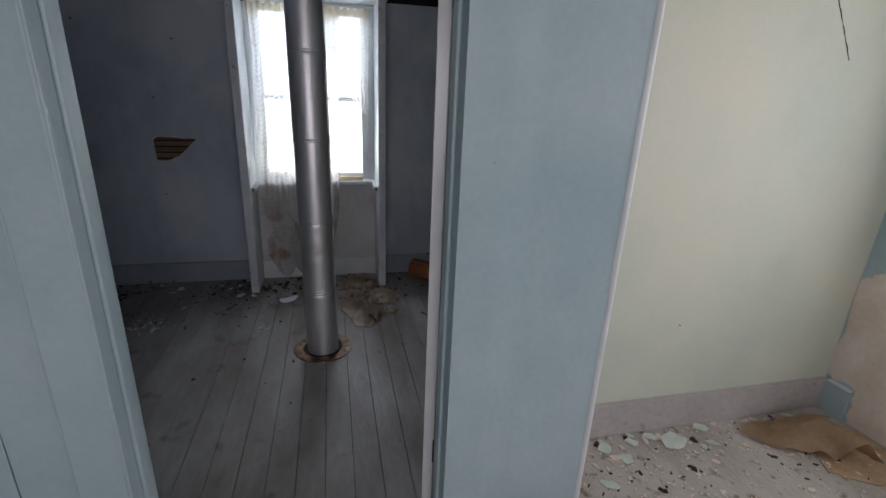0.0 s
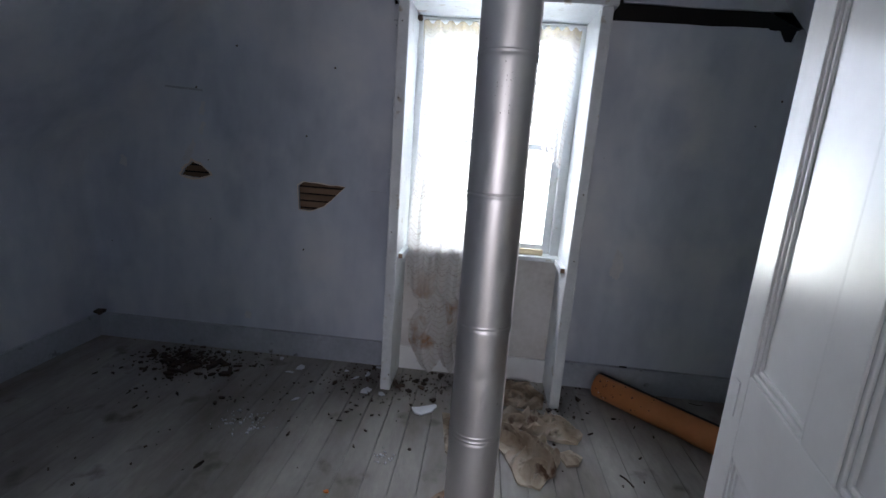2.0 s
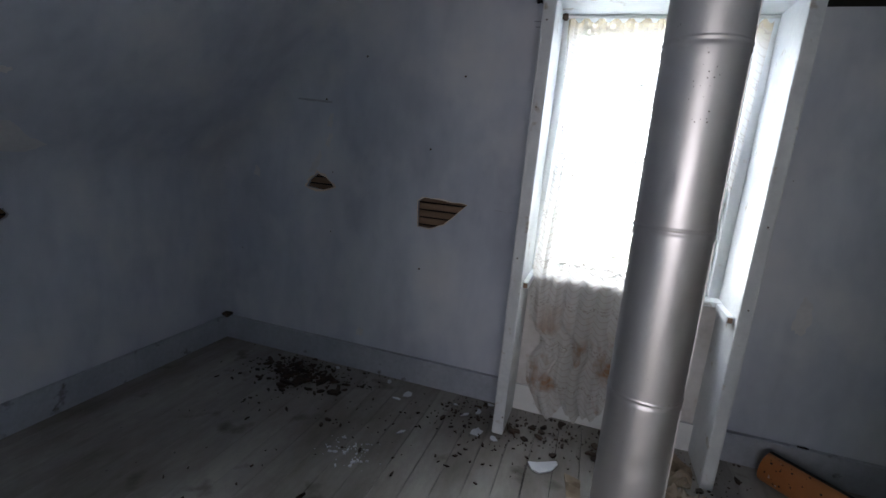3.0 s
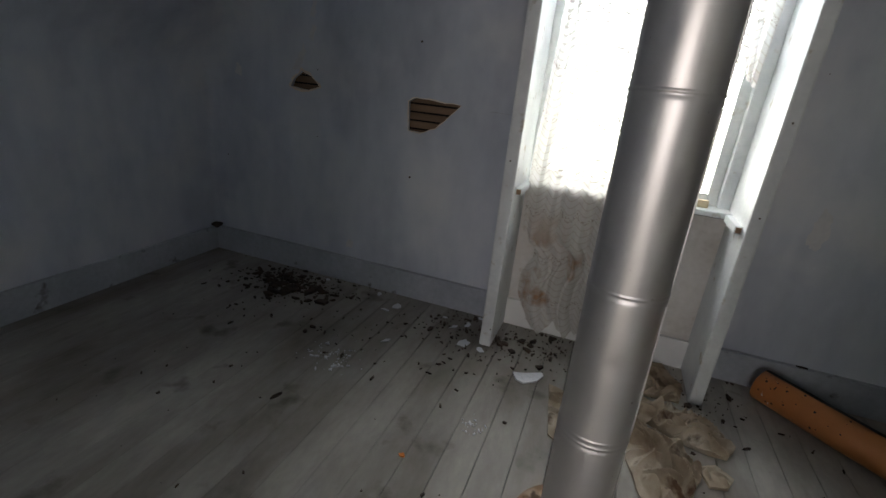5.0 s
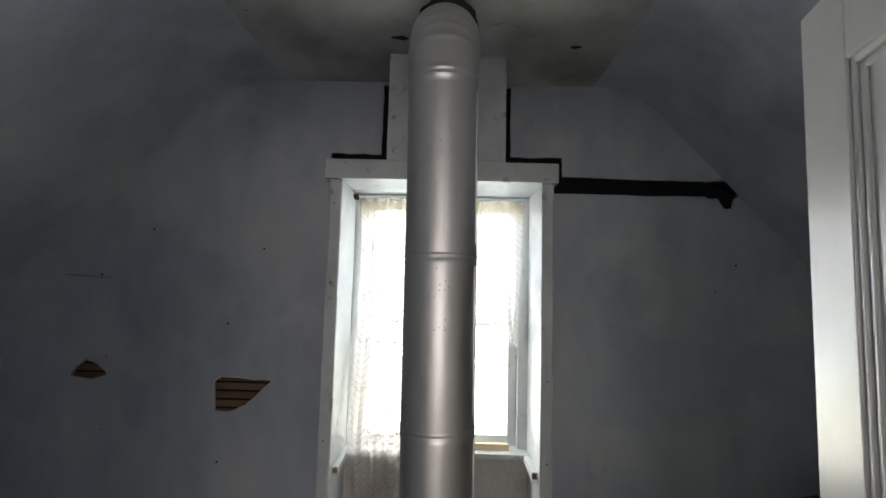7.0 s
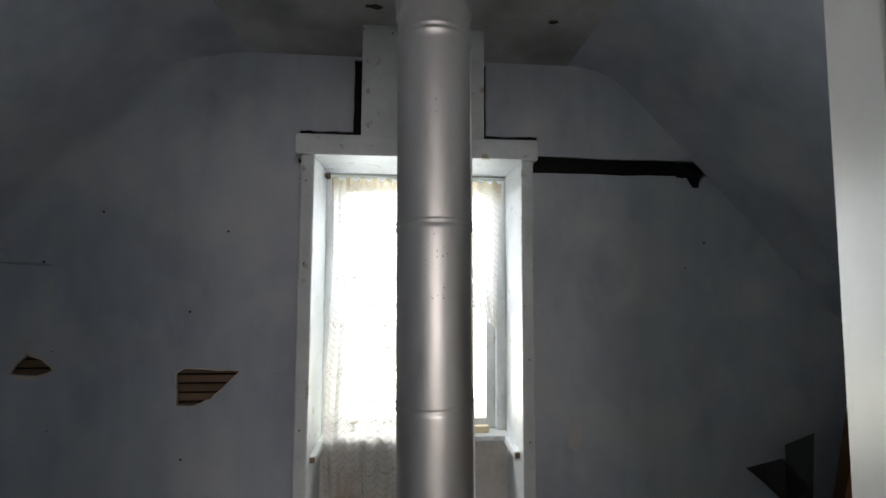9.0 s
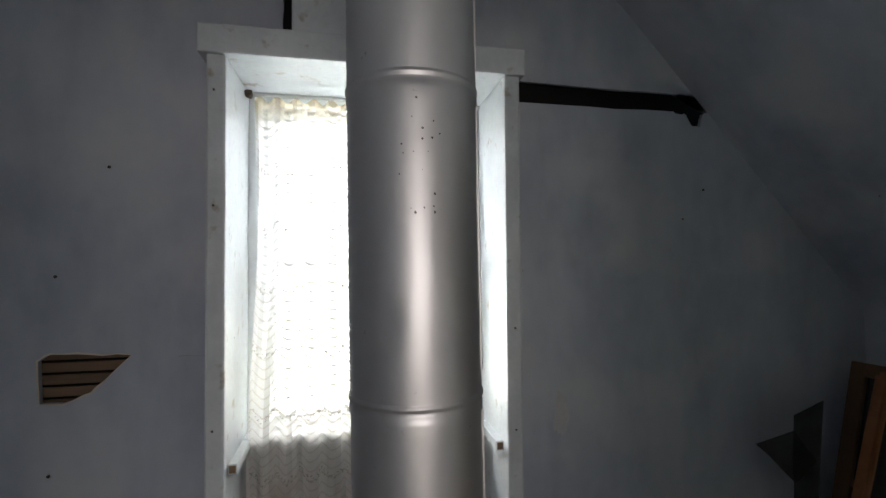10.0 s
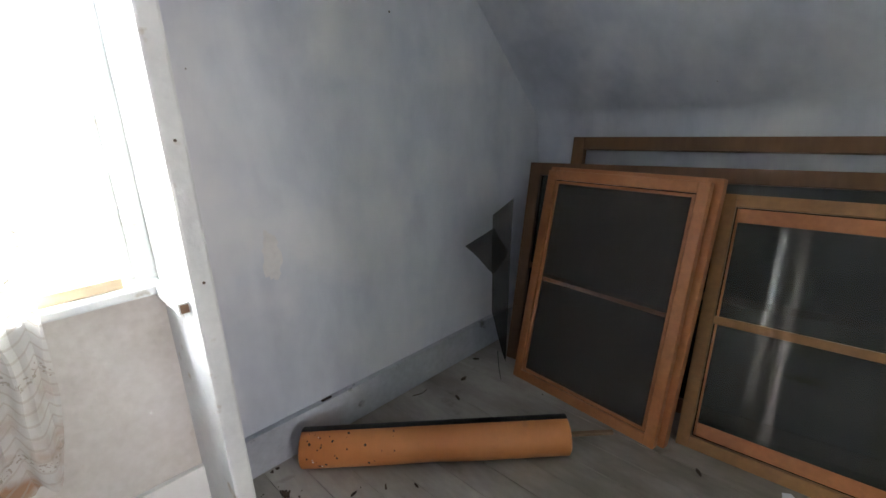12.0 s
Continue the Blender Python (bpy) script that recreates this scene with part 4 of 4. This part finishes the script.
# ---- paper roll ----
def paper_roll():
    a, b, r = Vector((1.025, 3.945, 0.073)), Vector((1.735, 3.265, 0.073)), 0.072
    length = (b - a).length
    roll = empty("paper_roll", (0, 0, 0), "orange-brown kraft paper roll with black backing on the floor", "paper roll")
    prof = [(0.028, 0.0), (0.058, 0.002), (0.069, 0.001), (r, 0.006), (r, length * 0.33), (r - 0.0012, length * 0.5), (r, length * 0.62), (r - 0.0005, length - 0.006), (0.064, length), (0.03, length - 0.003), (0.012, length - 0.004)]
    bm = lathe(prof, 40)
    for v in bm.verts:
        v.co += Vector(noise.noise_vector(v.co * 9)) * 0.0032
    part("paper", bm, KRAFT, roll, smooth=True)
    flap = bmesh.new()
    rows = []
    for j in range(25):
        z = 0.004 + (length - 0.008) * j / 24
        rows.append([flap.verts.new(((r + 0.0025 + 0.0015 * s) * math.cos(radians(62 + 34 * s)), (r + 0.0025 + 0.0015 * s) * math.sin(radians(62 + 34 * s)), z + 0.004 * math.sin(j * 1.7) * s)) for s in (0, 0.25, 0.5, 0.75, 1.0)])
    for p, q in zip(rows, rows[1:]):
        for k in range(4):
            flap.faces.new((p[k], p[k + 1], q[k + 1], q[k]))
    bmesh.ops.solidify(flap, geom=flap.faces[:], thickness=0.0015)
    part("backing_edge", flap, TAR, roll, "black tar-paper edge")
    part("core_stick", box((-0.009, -0.006, length - 0.02), (0.009, 0.006, length + 0.17), 0.002), LATH, roll, "thin wooden stick")
    rng = random.Random(8)
    for mat, count, lo, hi, words in ((TAR, 30, 0.03, 0.36, "dried black splash"), (CHIP, 4, 0.02, 0.09, "dried white splash")):
        for _ in range(count):
            ang, zz, s = radians(rng.uniform(95, 215)), length * rng.uniform(lo, hi), rng.uniform(0.0015, 0.006)
            dab = bmesh.new()
            dab.faces.new([dab.verts.new(((r + 0.0016) * math.cos(ang + s * math.cos(k) / r), (r + 0.0016) * math.sin(ang + s * math.cos(k) / r), zz + s * rng.uniform(0.4, 1.3) * math.sin(k))) for k in (0, 1.05, 2.1, 3.14, 4.2, 5.24)])
            bmesh.ops.solidify(dab, geom=dab.faces[:], thickness=0.0025)
            part("splash", dab, mat, roll, words)
    z = (b - a).normalized()
    up = Vector((0, 0, 1))
    x = up.cross(z).normalized()
    roll.matrix_world = Matrix.Translation(a) @ Matrix((x, z.cross(x), z)).transposed().to_4x4()
    return roll


paper_roll()

# ---- rag, plaster flakes and litter on the floor ----
def cloth_heap(name, outline, height, seed, mat, label, category, base=0.003, folds=34, width=0.026):
    """A crumpled cloth: a ragged sheet thrown into creases that run across it."""
    g = random.Random(seed)
    cx, cy = sum(p[0] for p in outline) / len(outline), sum(p[1] for p in outline) / len(outline)
    span = max(math.hypot(p[0] - cx, p[1] - cy) for p in outline)
    creases = []
    for _ in range(folds):
        a, at, d = g.uniform(0, math.pi), g.uniform(0, 2 * math.pi), span * math.sqrt(g.random()) * 0.8
        m, half = Vector((cx + d * math.cos(at), cy + d * math.sin(at))), g.uniform(0.25, 0.7) * span
        way = Vector((math.cos(a), math.sin(a)))
        creases.append((m, way, half, width * g.uniform(0.5, 1.1), height * g.uniform(0.35, 1.0)))
    bm = bmesh.new()
    nr, na, n = 46, 200, len(outline)
    rings = []
    for j in range(nr + 1):
        s = j / nr
        ring = []
        for i in range(na):
            f = i / na * n
            k = int(f)
            p, q = outline[k % n], outline[(k + 1) % n]
            ex, ey = p[0] + (q[0] - p[0]) * (f - k), p[1] + (q[1] - p[1]) * (f - k)
            ragged = 1 + 0.10 * noise.noise(Vector((ex * 14, ey * 14, seed)))
            at = Vector((cx + (ex - cx) * s * ragged, cy + (ey - cy) * s * ragged))
            w = Vector((at.x * 8, at.y * 8, seed))
            bent = at + Vector((noise.noise(w), noise.noise(w + Vector((5, 2, 1))))) * 0.03
            z = 0.0
            for m, way, half, wide, tall in creases:
                along = (bent - m).dot(way)
                across = abs((bent - m).x * way.y - (bent - m).y * way.x)
                end = max(0.0, 1 - (along / half) ** 2)
                z = max(z, tall * end * max(0.0, 1 - across / wide) ** 1.3)
            z = z * (1 - 0.55 * s ** 6) + 0.006 * (1 + noise.noise(w * 1.5))
            ring.append(bm.verts.new((at.x, at.y, base + z)))
        rings.append(ring)
    for a, b in zip(rings, rings[1:]):
        for i in range(na):
            bm.faces.new((a[i], a[(i + 1) % na], b[(i + 1) % na], b[i]))
    bmesh.ops.remove_doubles(bm, verts=bm.verts[:], dist=0.0005)
    hem = [v.co.copy() for v in rings[-1]]
    low = [bm.verts.new((p.x, p.y, 0.0015)) for p in hem]
    for i in range(na):
        bm.faces.new((rings[-1][i], rings[-1][(i + 1) % na], low[(i + 1) % na], low[i]))
    return tagged(finish(name, bm, mat, smooth=True), label, category)


cloth_heap("crumpled_cloth", [(0.40, 3.46), (0.50, 3.47), (0.64, 3.40), (0.71, 3.29), (0.66, 3.16), (0.59, 3.06), (0.50, 3.08), (0.46, 3.22), (0.41, 3.34)], 0.085, 3, RAG, "crumpled cream cloth, brown-stained, beside the stovepipe", "cloth")
cloth_heap("crumpled_cloth", [(0.40, 3.54), (0.48, 3.64), (0.62, 3.66), (0.76, 3.61), (0.86, 3.50), (0.82, 3.41), (0.68, 3.42), (0.54, 3.49), (0.44, 3.48)], 0.085, 5, RAG, "cream cloth in folds at the foot of the window surround", "cloth")
cloth_heap("crumpled_cloth", [(0.70, 3.32), (0.77, 3.36), (0.82, 3.31), (0.79, 3.25), (0.73, 3.23)], 0.02, 9, RAG, "small corner of cream cloth on the floorboards", "cloth", folds=5)
cloth_heap("crumpled_cloth", [(0.13, 3.55), (0.20, 3.53), (0.205, 3.38), (0.20, 3.22), (0.17, 3.24), (0.15, 3.38)], 0.03, 8, RAG, "narrow cream cloth strip behind the stovepipe", "cloth", folds=8, width=0.02)
cloth_heap("crumpled_cloth", [(0.40, 3.70), (0.44, 3.98), (0.62, 4.0), (0.70, 3.86), (0.68, 3.70), (0.52, 3.69)], 0.035, 12, NETTING, "brown-stained netting bunched under the window", "cloth", folds=30, width=0.02)


def flake_mesh(rng, size, thick):
    """A broken flake with a jagged outline, lying at z = 0."""
    bm = bmesh.new()
    n = rng.randint(5, 8)
    stretch = rng.uniform(0.5, 0.9)
    turns = sorted(2 * math.pi * (k + rng.uniform(-0.35, 0.35)) / n for k in range(n))
    pts = []
    for a in turns:
        q = size * rng.uniform(0.45, 1.05)
        pts.append((q * math.cos(a), q * stretch * math.sin(a)))
    low = [bm.verts.new((x * 0.95, y * 0.95, 0)) for x, y in pts]
    high = [bm.verts.new((x, y, thick * rng.uniform(0.7, 1.2))) for x, y in pts]
    bm.faces.new(low)
    bm.faces.new(high)
    for k in range(n):
        bm.faces.new((low[k], low[(k + 1) % n], high[(k + 1) % n], high[k]))
    return bm


def place_flake(name, x, y, size, turn, mat, label, category, group, thick=0.006, tilt=3, seed=0):
    ob = finish(name, flake_mesh(random.Random(seed + int(1000 * (x + 9)) + int(777 * (y + 9))), size, thick), mat)
    ob.matrix_world = pose(x, y, 0.0015 + size * math.sin(radians(tilt)) * 0.5, tilt, 0, turn)
    return tagged(ob, label, category, group)


big = finish("plaster_flake", slab([(-0.075, 0.012), (-0.03, 0.024), (0.055, 0.066), (0.062, 0.045), (0.036, -0.004), (-0.018, -0.040), (-0.054, -0.030)], [], lambda u, v, w: (u, v, w), 0.007), CHIP)
big.matrix_world = pose(0.035, 3.55, 0.006, 6, 3, 4)
tagged(big, "large white plaster flake on the floorboards", "plaster flake", "white plaster flakes")
for x, y, s in ((-0.94, 3.96, 0.03), (-0.78, 3.87, 0.04), (-0.82, 3.80, 0.035), (-0.67, 3.52, 0.03), (-0.32, 3.70, 0.05), (-0.235, 3.68, 0.035), (-0.42, 3.82, 0.03), (-0.36, 3.88, 0.035), (-1.30, 3.97, 0.02), (-0.32, 3.99, 0.03), (-0.50, 3.90, 0.02)):
    place_flake("plaster_flake", x, y, s, 360 * random.random(), CHIP, "small white plaster flake on the floorboards", "plaster flake", "white plaster flakes", 0.004, random.choice((3, 8, 14)))
place_flake("plaster_flake", 1.98, 2.62, 0.05, 10, CHIP, "oval pale flake beside the stacked frames", "plaster flake", "white plaster flakes", 0.006)
for x, y, s in ((1.90, 1.71, 0.13), (1.56, 1.745, 0.075), (1.62, 1.665, 0.06), (1.80, 1.77, 0.06), (1.70, 1.76, 0.055), (1.46, 1.55, 0.07), (2.11, 1.78, 0.07), (2.08, 1.68, 0.05), (2.64, 1.765, 0.085), (1.72, 1.80, 0.03), (2.3, 1.79, 0.02), (2.02, 1.66, 0.035), (1.56, 1.78, 0.03), (2.2, 1.80, 0.02)):
    place_flake("plaster_flake", x, y, s * (1.0 if s > 0.1 else 0.75), random.choice((-25, 10, 160, 40)) if s > 0.1 else 360 * random.random(), GREENCHIP, "pale green plaster flake on the dusty landing floor", "plaster flake", "green plaster flakes", 0.007, random.choice((3, 6, 12)))


def dry_leaf(x, y, size, seed):
    """A curled dead leaf."""
    g = random.Random(seed)
    bm = bmesh.new()
    rows = []
    curl = g.uniform(0.4, 1.1)
    for i in range(7):
        u = i / 6
        half = size * 0.42 * math.sin(math.pi * (0.08 + 0.88 * u)) * g.uniform(0.75, 1.1)
        rows.append([bm.verts.new((size * (u - 0.5) * 2, half * s, 0.003 + size * curl * 0.5 * s * s + size * 0.3 * (u - 0.5) ** 2 + g.uniform(0, 0.002))) for s in (-1, -0.4, 0.3, 1)])
    for a, b in zip(rows, rows[1:]):
        for k in range(3):
            bm.faces.new((a[k], a[k + 1], b[k + 1], b[k]))
    bmesh.ops.solidify(bm, geom=bm.faces[:], thickness=0.0012)
    ob = finish("dry_leaf", bm, LITTER, smooth=True)
    ob.matrix_world = pose(x, y, 0.002, 0, 0, g.uniform(0, 360))
    return tagged(ob, "curled dark dead leaf on the floorboards", "dead leaf", "dead leaves on the floor")


for k, (x, y) in enumerate(((-1.40, 3.28), (-1.53, 3.41), (-1.28, 3.43), (-1.49, 3.55), (-1.75, 3.56), (-1.84, 3.54), (-1.40, 3.78), (-1.22, 3.67), (-1.01, 3.84), (-0.60, 3.60), (-0.35, 3.48), (-0.38, 3.37), (-0.85, 2.94), (-0.96, 3.43), (0.90, 3.51), (1.06, 3.68), (-0.78, 3.30), (-1.95, 3.69), (1.93, 2.87), (1.23, 3.55), (2.01, 3.96), (1.70, 3.80))):
    dry_leaf(x, y, 0.026 if k == 12 else random.uniform(0.012, 0.021), k)


def twig(name, points, r, mat, label):
    data = bpy.data.curves.new(name, "CURVE")
    data.dimensions, data.bevel_depth, data.bevel_resolution = "3D", r, 1
    sp = data.splines.new("POLY")
    sp.points.add(len(points) - 1)
    for p, q in zip(sp.points, points):
        p.co = (*q, 1)
    data.materials.append(mat)
    return tagged(new(name, data), label, "twig")


hall_nail = finish("nail", lathe([(0, 0), (0.0028, 0), (0.0028, 0.006), (0, 0.006)], 8), NAIL)
hall_nail.matrix_world = Matrix.Translation((1.90, 1.84, 0.56)) @ pose(0, 0, 0, 90, 0, 0)
tagged(hall_nail, "small rusty nail in the pale green wall", "nail")
twig("twig", [(0.97, 3.22, 0.004), (0.99, 3.195, 0.006), (1.01, 3.15, 0.004)], 0.004, LITTER, "short dark twig on the floorboards")
twig("twig", [(1.165, 4.034, 0.160), (1.19, 4.030, 0.163), (1.21, 4.033, 0.160)], 0.005, LITTER, "dark scrap lying on the skirting board")
twig("twig", [(1.58, 3.97, 0.004), (1.62, 3.95, 0.005), (1.66, 3.96, 0.003)], 0.002, LITTER, "thin dark twig near the paper roll")
twig("wire_end", [(1.99, 3.80, 0.12), (1.985, 3.79, 0.04), (1.95, 3.75, 0.004)], 0.002, TAR, "loose dark wire end beside the screen")
orange = finish("orange_scrap", flake_mesh(random.Random(3), 0.016, 0.006), ORANGE_SCRAP)
orange.location = (-0.283, 2.895, 0.001)
tagged(orange, "bright orange scrap on the floorboards", "scrap")
clump = bmesh.new()
bmesh.ops.create_icosphere(clump, subdivisions=3, radius=0.03)
for v in clump.verts:
    v.co = Vector((v.co.x * 1.2, v.co.y, v.co.z * 0.6)) * (1 + 0.5 * noise.noise(v.co * 60))
nest = finish("cobweb_clump", clump, LITTER)
nest.location = (KNEE_L + 0.024, GABLE - 0.026, 0.168)
tagged(nest, "dark dusty cobweb clump on the skirting corner", "cobweb")


def litter(name, count, spot, mat, size, label, seed, leaf=0.0):
    rng = random.Random(seed)
    bm = bmesh.new()
    for _ in range(count):
        x, y = spot(rng)
        s = size * rng.lognormvariate(0, 0.65)
        f = flake_mesh(rng, s, 0.003 + s * 0.25)
        f.transform(pose(x, y, 0.001, rng.uniform(-8, 8), rng.uniform(-8, 8), rng.uniform(0, 360)) @ Matrix.Diagonal((1, rng.uniform(0.35, 1.0), 1, 1)))
        me = bpy.data.meshes.new("t")
        f.to_mesh(me)
        f.free()
        bm.from_mesh(me)
        bpy.data.meshes.remove(me)
    return tagged(finish(name, bm, mat), label, "litter", kind="stuff")


litter("dry_leaf_litter", 90, lambda g: (g.gauss(-1.0, 0.42), min(4.0, g.gauss(3.62, 0.22))), LITTER, 0.008, "dark dry leaf litter on the floorboards", 1)
litter("dry_leaf_litter", 110, lambda g: (g.uniform(-1.7, 2.0), min(4.0, g.uniform(1.9, 4.0))), LITTER, 0.006, "scattered dark crumbs on the floorboards", 2)
litter("dry_leaf_litter", 160, lambda g: (g.gauss(-1.45, 0.16), min(4.0, g.gauss(3.80, 0.09))), LITTER, 0.016, "dark debris heap at the wall", 3)
litter("plaster_crumbs", 70, lambda g: (g.gauss(-0.83, 0.07), g.gauss(3.28, 0.05)), CHIP, 0.005, "white plaster crumbs on the floorboards", 4)
litter("plaster_crumbs", 40, lambda g: (g.gauss(-0.10, 0.03), g.gauss(3.14, 0.03)), CHIP, 0.004, "white plaster crumbs on the floorboards", 5)
litter("dry_leaf_litter", 220, lambda g: (g.uniform(-0.55, 0.75), min(3.99, g.gauss(3.86, 0.08))), LITTER, 0.008, "dark debris under the window", 6)
litter("dry_leaf_litter", 420, lambda g: (g.gauss(-1.45, 0.17), min(4.0, g.gauss(3.82, 0.09))), LITTER, 0.006, "fine dark dust and crumbs at the wall", 9)
litter("dry_leaf_litter", 320, lambda g: (g.uniform(-0.6, 0.95), min(4.0, g.gauss(3.80, 0.12))), LITTER, 0.005, "fine brown crumbs under the window", 10)
litter("landing_rubble", 700, lambda g: (g.uniform(1.35, 2.8), 1.80 - abs(g.gauss(0, 0.28))), BARE, 0.007, "plaster rubble and dust on the landing floor", 7)
litter("landing_litter", 150, lambda g: (g.uniform(1.35, 2.8), 1.80 - abs(g.gauss(0, 0.35))), LITTER, 0.008, "dark scraps on the landing floor", 8)


def torn_board():
    """A torn sheet, arched into an open hollow at one end, over a flat lip."""
    sheet = empty("torn_board", (0, 0, 0), "torn and arched sheet of stained brown board on the landing floor", "torn board")
    upper = bmesh.new()
    rows = []
    for i in range(41):
        u = i / 40
        x = 2.28 + 0.42 * u
        front, back = 1.65 - 0.27 * u + 0.03 * noise.noise(Vector((u * 7, 1, 0))), 1.75 + 0.015 * noise.noise(Vector((u * 9, 4, 0)))
        if u < 0.08:
            front, back = front + (0.08 - u) * 0.6, back - (0.08 - u) * 0.5
        row = []
        for j in range(25):
            v = j / 24
            y = front + (back - front) * v
            lift = max(0.0, min(1.0, (u - 0.62) / 0.25))
            arch = 0.012 + 0.13 * u ** 1.3 * ((1 - lift) * math.sin(math.pi * min(1, v)) ** 0.8 + lift * math.cos(0.5 * math.pi * v) ** 0.7 * (0.85 + 0.3 * v)) * min(1.0, (1.0 - u) / 0.12 + 0.05)
            crumple = 0.022 * noise.noise(Vector((x * 18, y * 18, 3))) + 0.05 * abs(noise.noise(Vector((x * 9, y * 9, 8))))
            row.append(upper.verts.new((x + 0.02 * noise.noise(Vector((y * 25, u, 2))) * (u > 0.9), y, 0.004 + max(0.0, arch + crumple * (0.4 + u)))))
        rows.append(row)
    for p, q in zip(rows, rows[1:]):
        for k in range(24):
            upper.faces.new((p[k], p[k + 1], q[k + 1], q[k]))
    bmesh.ops.solidify(upper, geom=upper.faces[:], thickness=0.004)
    part("arched_sheet", upper, STAINBOARD, sheet, smooth=True)
    lip = slab(rough([(2.47, 1.43), (2.60, 1.33), (2.74, 1.28), (2.87, 1.22), (2.885, 1.62), (2.60, 1.65)], 0.012, 5), [], lambda u, v, w: (u, v, 0.002 + w + 0.006 * max(0, noise.noise(Vector((u * 9, v * 9, 2))))), 0.004)
    part("lower_sheet", lip, STAINBOARD, sheet)
    return sheet


torn_board()
patch = finish("bare_plaster_patch", slab(rough([(0.9, 0.0), (1.69, 0.0), (1.68, 0.10), (1.69, 0.19), (1.835, 0.19), (1.835, 0.735), (1.75, 0.80), (1.55, 0.83), (1.3, 0.80), (0.9, 0.9)], 0.015, 6), [], lambda u, v, w: (2.90 - 0.006 + w, u, v), 0.005), BARE)
tagged(patch, "bare pinkish plaster where paint has fallen off", kind="structure")
crack = finish("plaster_crack", slab(rough([(2.414, 1.71), (2.418, 1.71), (2.356, 1.805), (2.285, 1.91), (2.20, 2.10), (2.196, 2.10), (2.281, 1.91), (2.352, 1.805)], 0.002, 6), [], lambda u, v, w: (u, 1.8385 + w, v), 0.001), LITTER)
tagged(crack, "thin dark crack in the plaster", kind="structure")

# ---- ground outside ----
tagged(finish("ground", slab([(-400, -400), (400, -400), (400, 400), (-400, 400)], [], lambda u, v, w: (u, v, -3.2 + w), 0.1), GRASS), "green meadow round the house", kind="structure")

# Distance seen through the windows: bright hazy sky over sunlit trees.
def glow(name, low, high, strength):
    m = bpy.data.materials.new(name)
    m.use_nodes = True
    n, link = m.node_tree.nodes, m.node_tree.links.new
    n.remove(n["Principled BSDF"])
    e = n.new("ShaderNodeEmission")
    at, xyz, span, mix = n.new("ShaderNodeTexCoord"), n.new("ShaderNodeSeparateXYZ"), n.new("ShaderNodeMapRange"), n.new("ShaderNodeMix")
    wob = n.new("ShaderNodeTexNoise")
    wob.inputs["Scale"].default_value = 0.4
    add = n.new("ShaderNodeMath")
    add.operation = "MULTIPLY_ADD"
    add.inputs[1].default_value = 8.0
    mix.data_type = "RGBA"
    mix.inputs[6].default_value, mix.inputs[7].default_value = (*low, 1), (*high, 1)
    span.inputs[1].default_value, span.inputs[2].default_value = 3.0, 9.0
    link(at.outputs["Object"], xyz.inputs[0])
    link(at.outputs["Object"], wob.inputs["Vector"])
    link(wob.outputs["Fac"], add.inputs[0])
    link(xyz.outputs["Z"], add.inputs[2])
    link(add.outputs[0], span.inputs[0])
    link(span.outputs[0], mix.inputs[0])
    link(mix.outputs[2], e.inputs["Color"])
    e.inputs["Strength"].default_value = strength
    link(e.outputs[0], n["Material Output"].inputs["Surface"])
    return m


DISTANCE = glow("hazy_distance", (0.90, 0.98, 0.74), (0.95, 0.98, 1.0), DISTANCE_GLOW)
tagged(finish("backdrop", box((-16, 9, -3.2), (16, 9.2, 16)), DISTANCE), "bright hazy distance outside the window", kind="structure")

# ---- floorboards ----
floor = finish("floor", box((-2.5, -2.2, -0.06), (3.1, GABLE + 0.05, -0.022)), DARK)
tagged(floor, "worn grey-painted floorboards", kind="structure")
rngf = random.Random(5)
W, GAP = 0.117, 0.0024
plank_cache = {}


def plank(x, y0, y1, mat, jitter=0.0012, gap=GAP):
    key = (round(y0, 3), round(y1, 3), mat.name)
    if key not in plank_cache:
        bm = box((gap / 2, y0, -0.022), (W - gap / 2, y1, 0.0), 0.0015 if gap == GAP else 0.0004)
        me = bpy.data.meshes.new("floorboard")
        bm.to_mesh(me)
        bm.free()
        me.materials.append(mat)
        plank_cache[key] = me
    ob = new("floorboard", plank_cache[key])
    ob.location = (x, 0, -rngf.uniform(0, jitter))
    ob.parent = floor


x = KNEE_L - 0.03
while x < KNEE_R:
    plank(x, 1.45 if x < 1.2 else 1.96, GABLE, FLOORM)
    x += W
x = -1.7
while x < 3.0:
    plank(x, -2.1, 0.2, HALLFLOOR, 0.0004, 0.0008)
    plank(x, 0.202, 1.448 if x < 1.2 else 1.84, HALLFLOOR, 0.0004, 0.0008)
    x += W
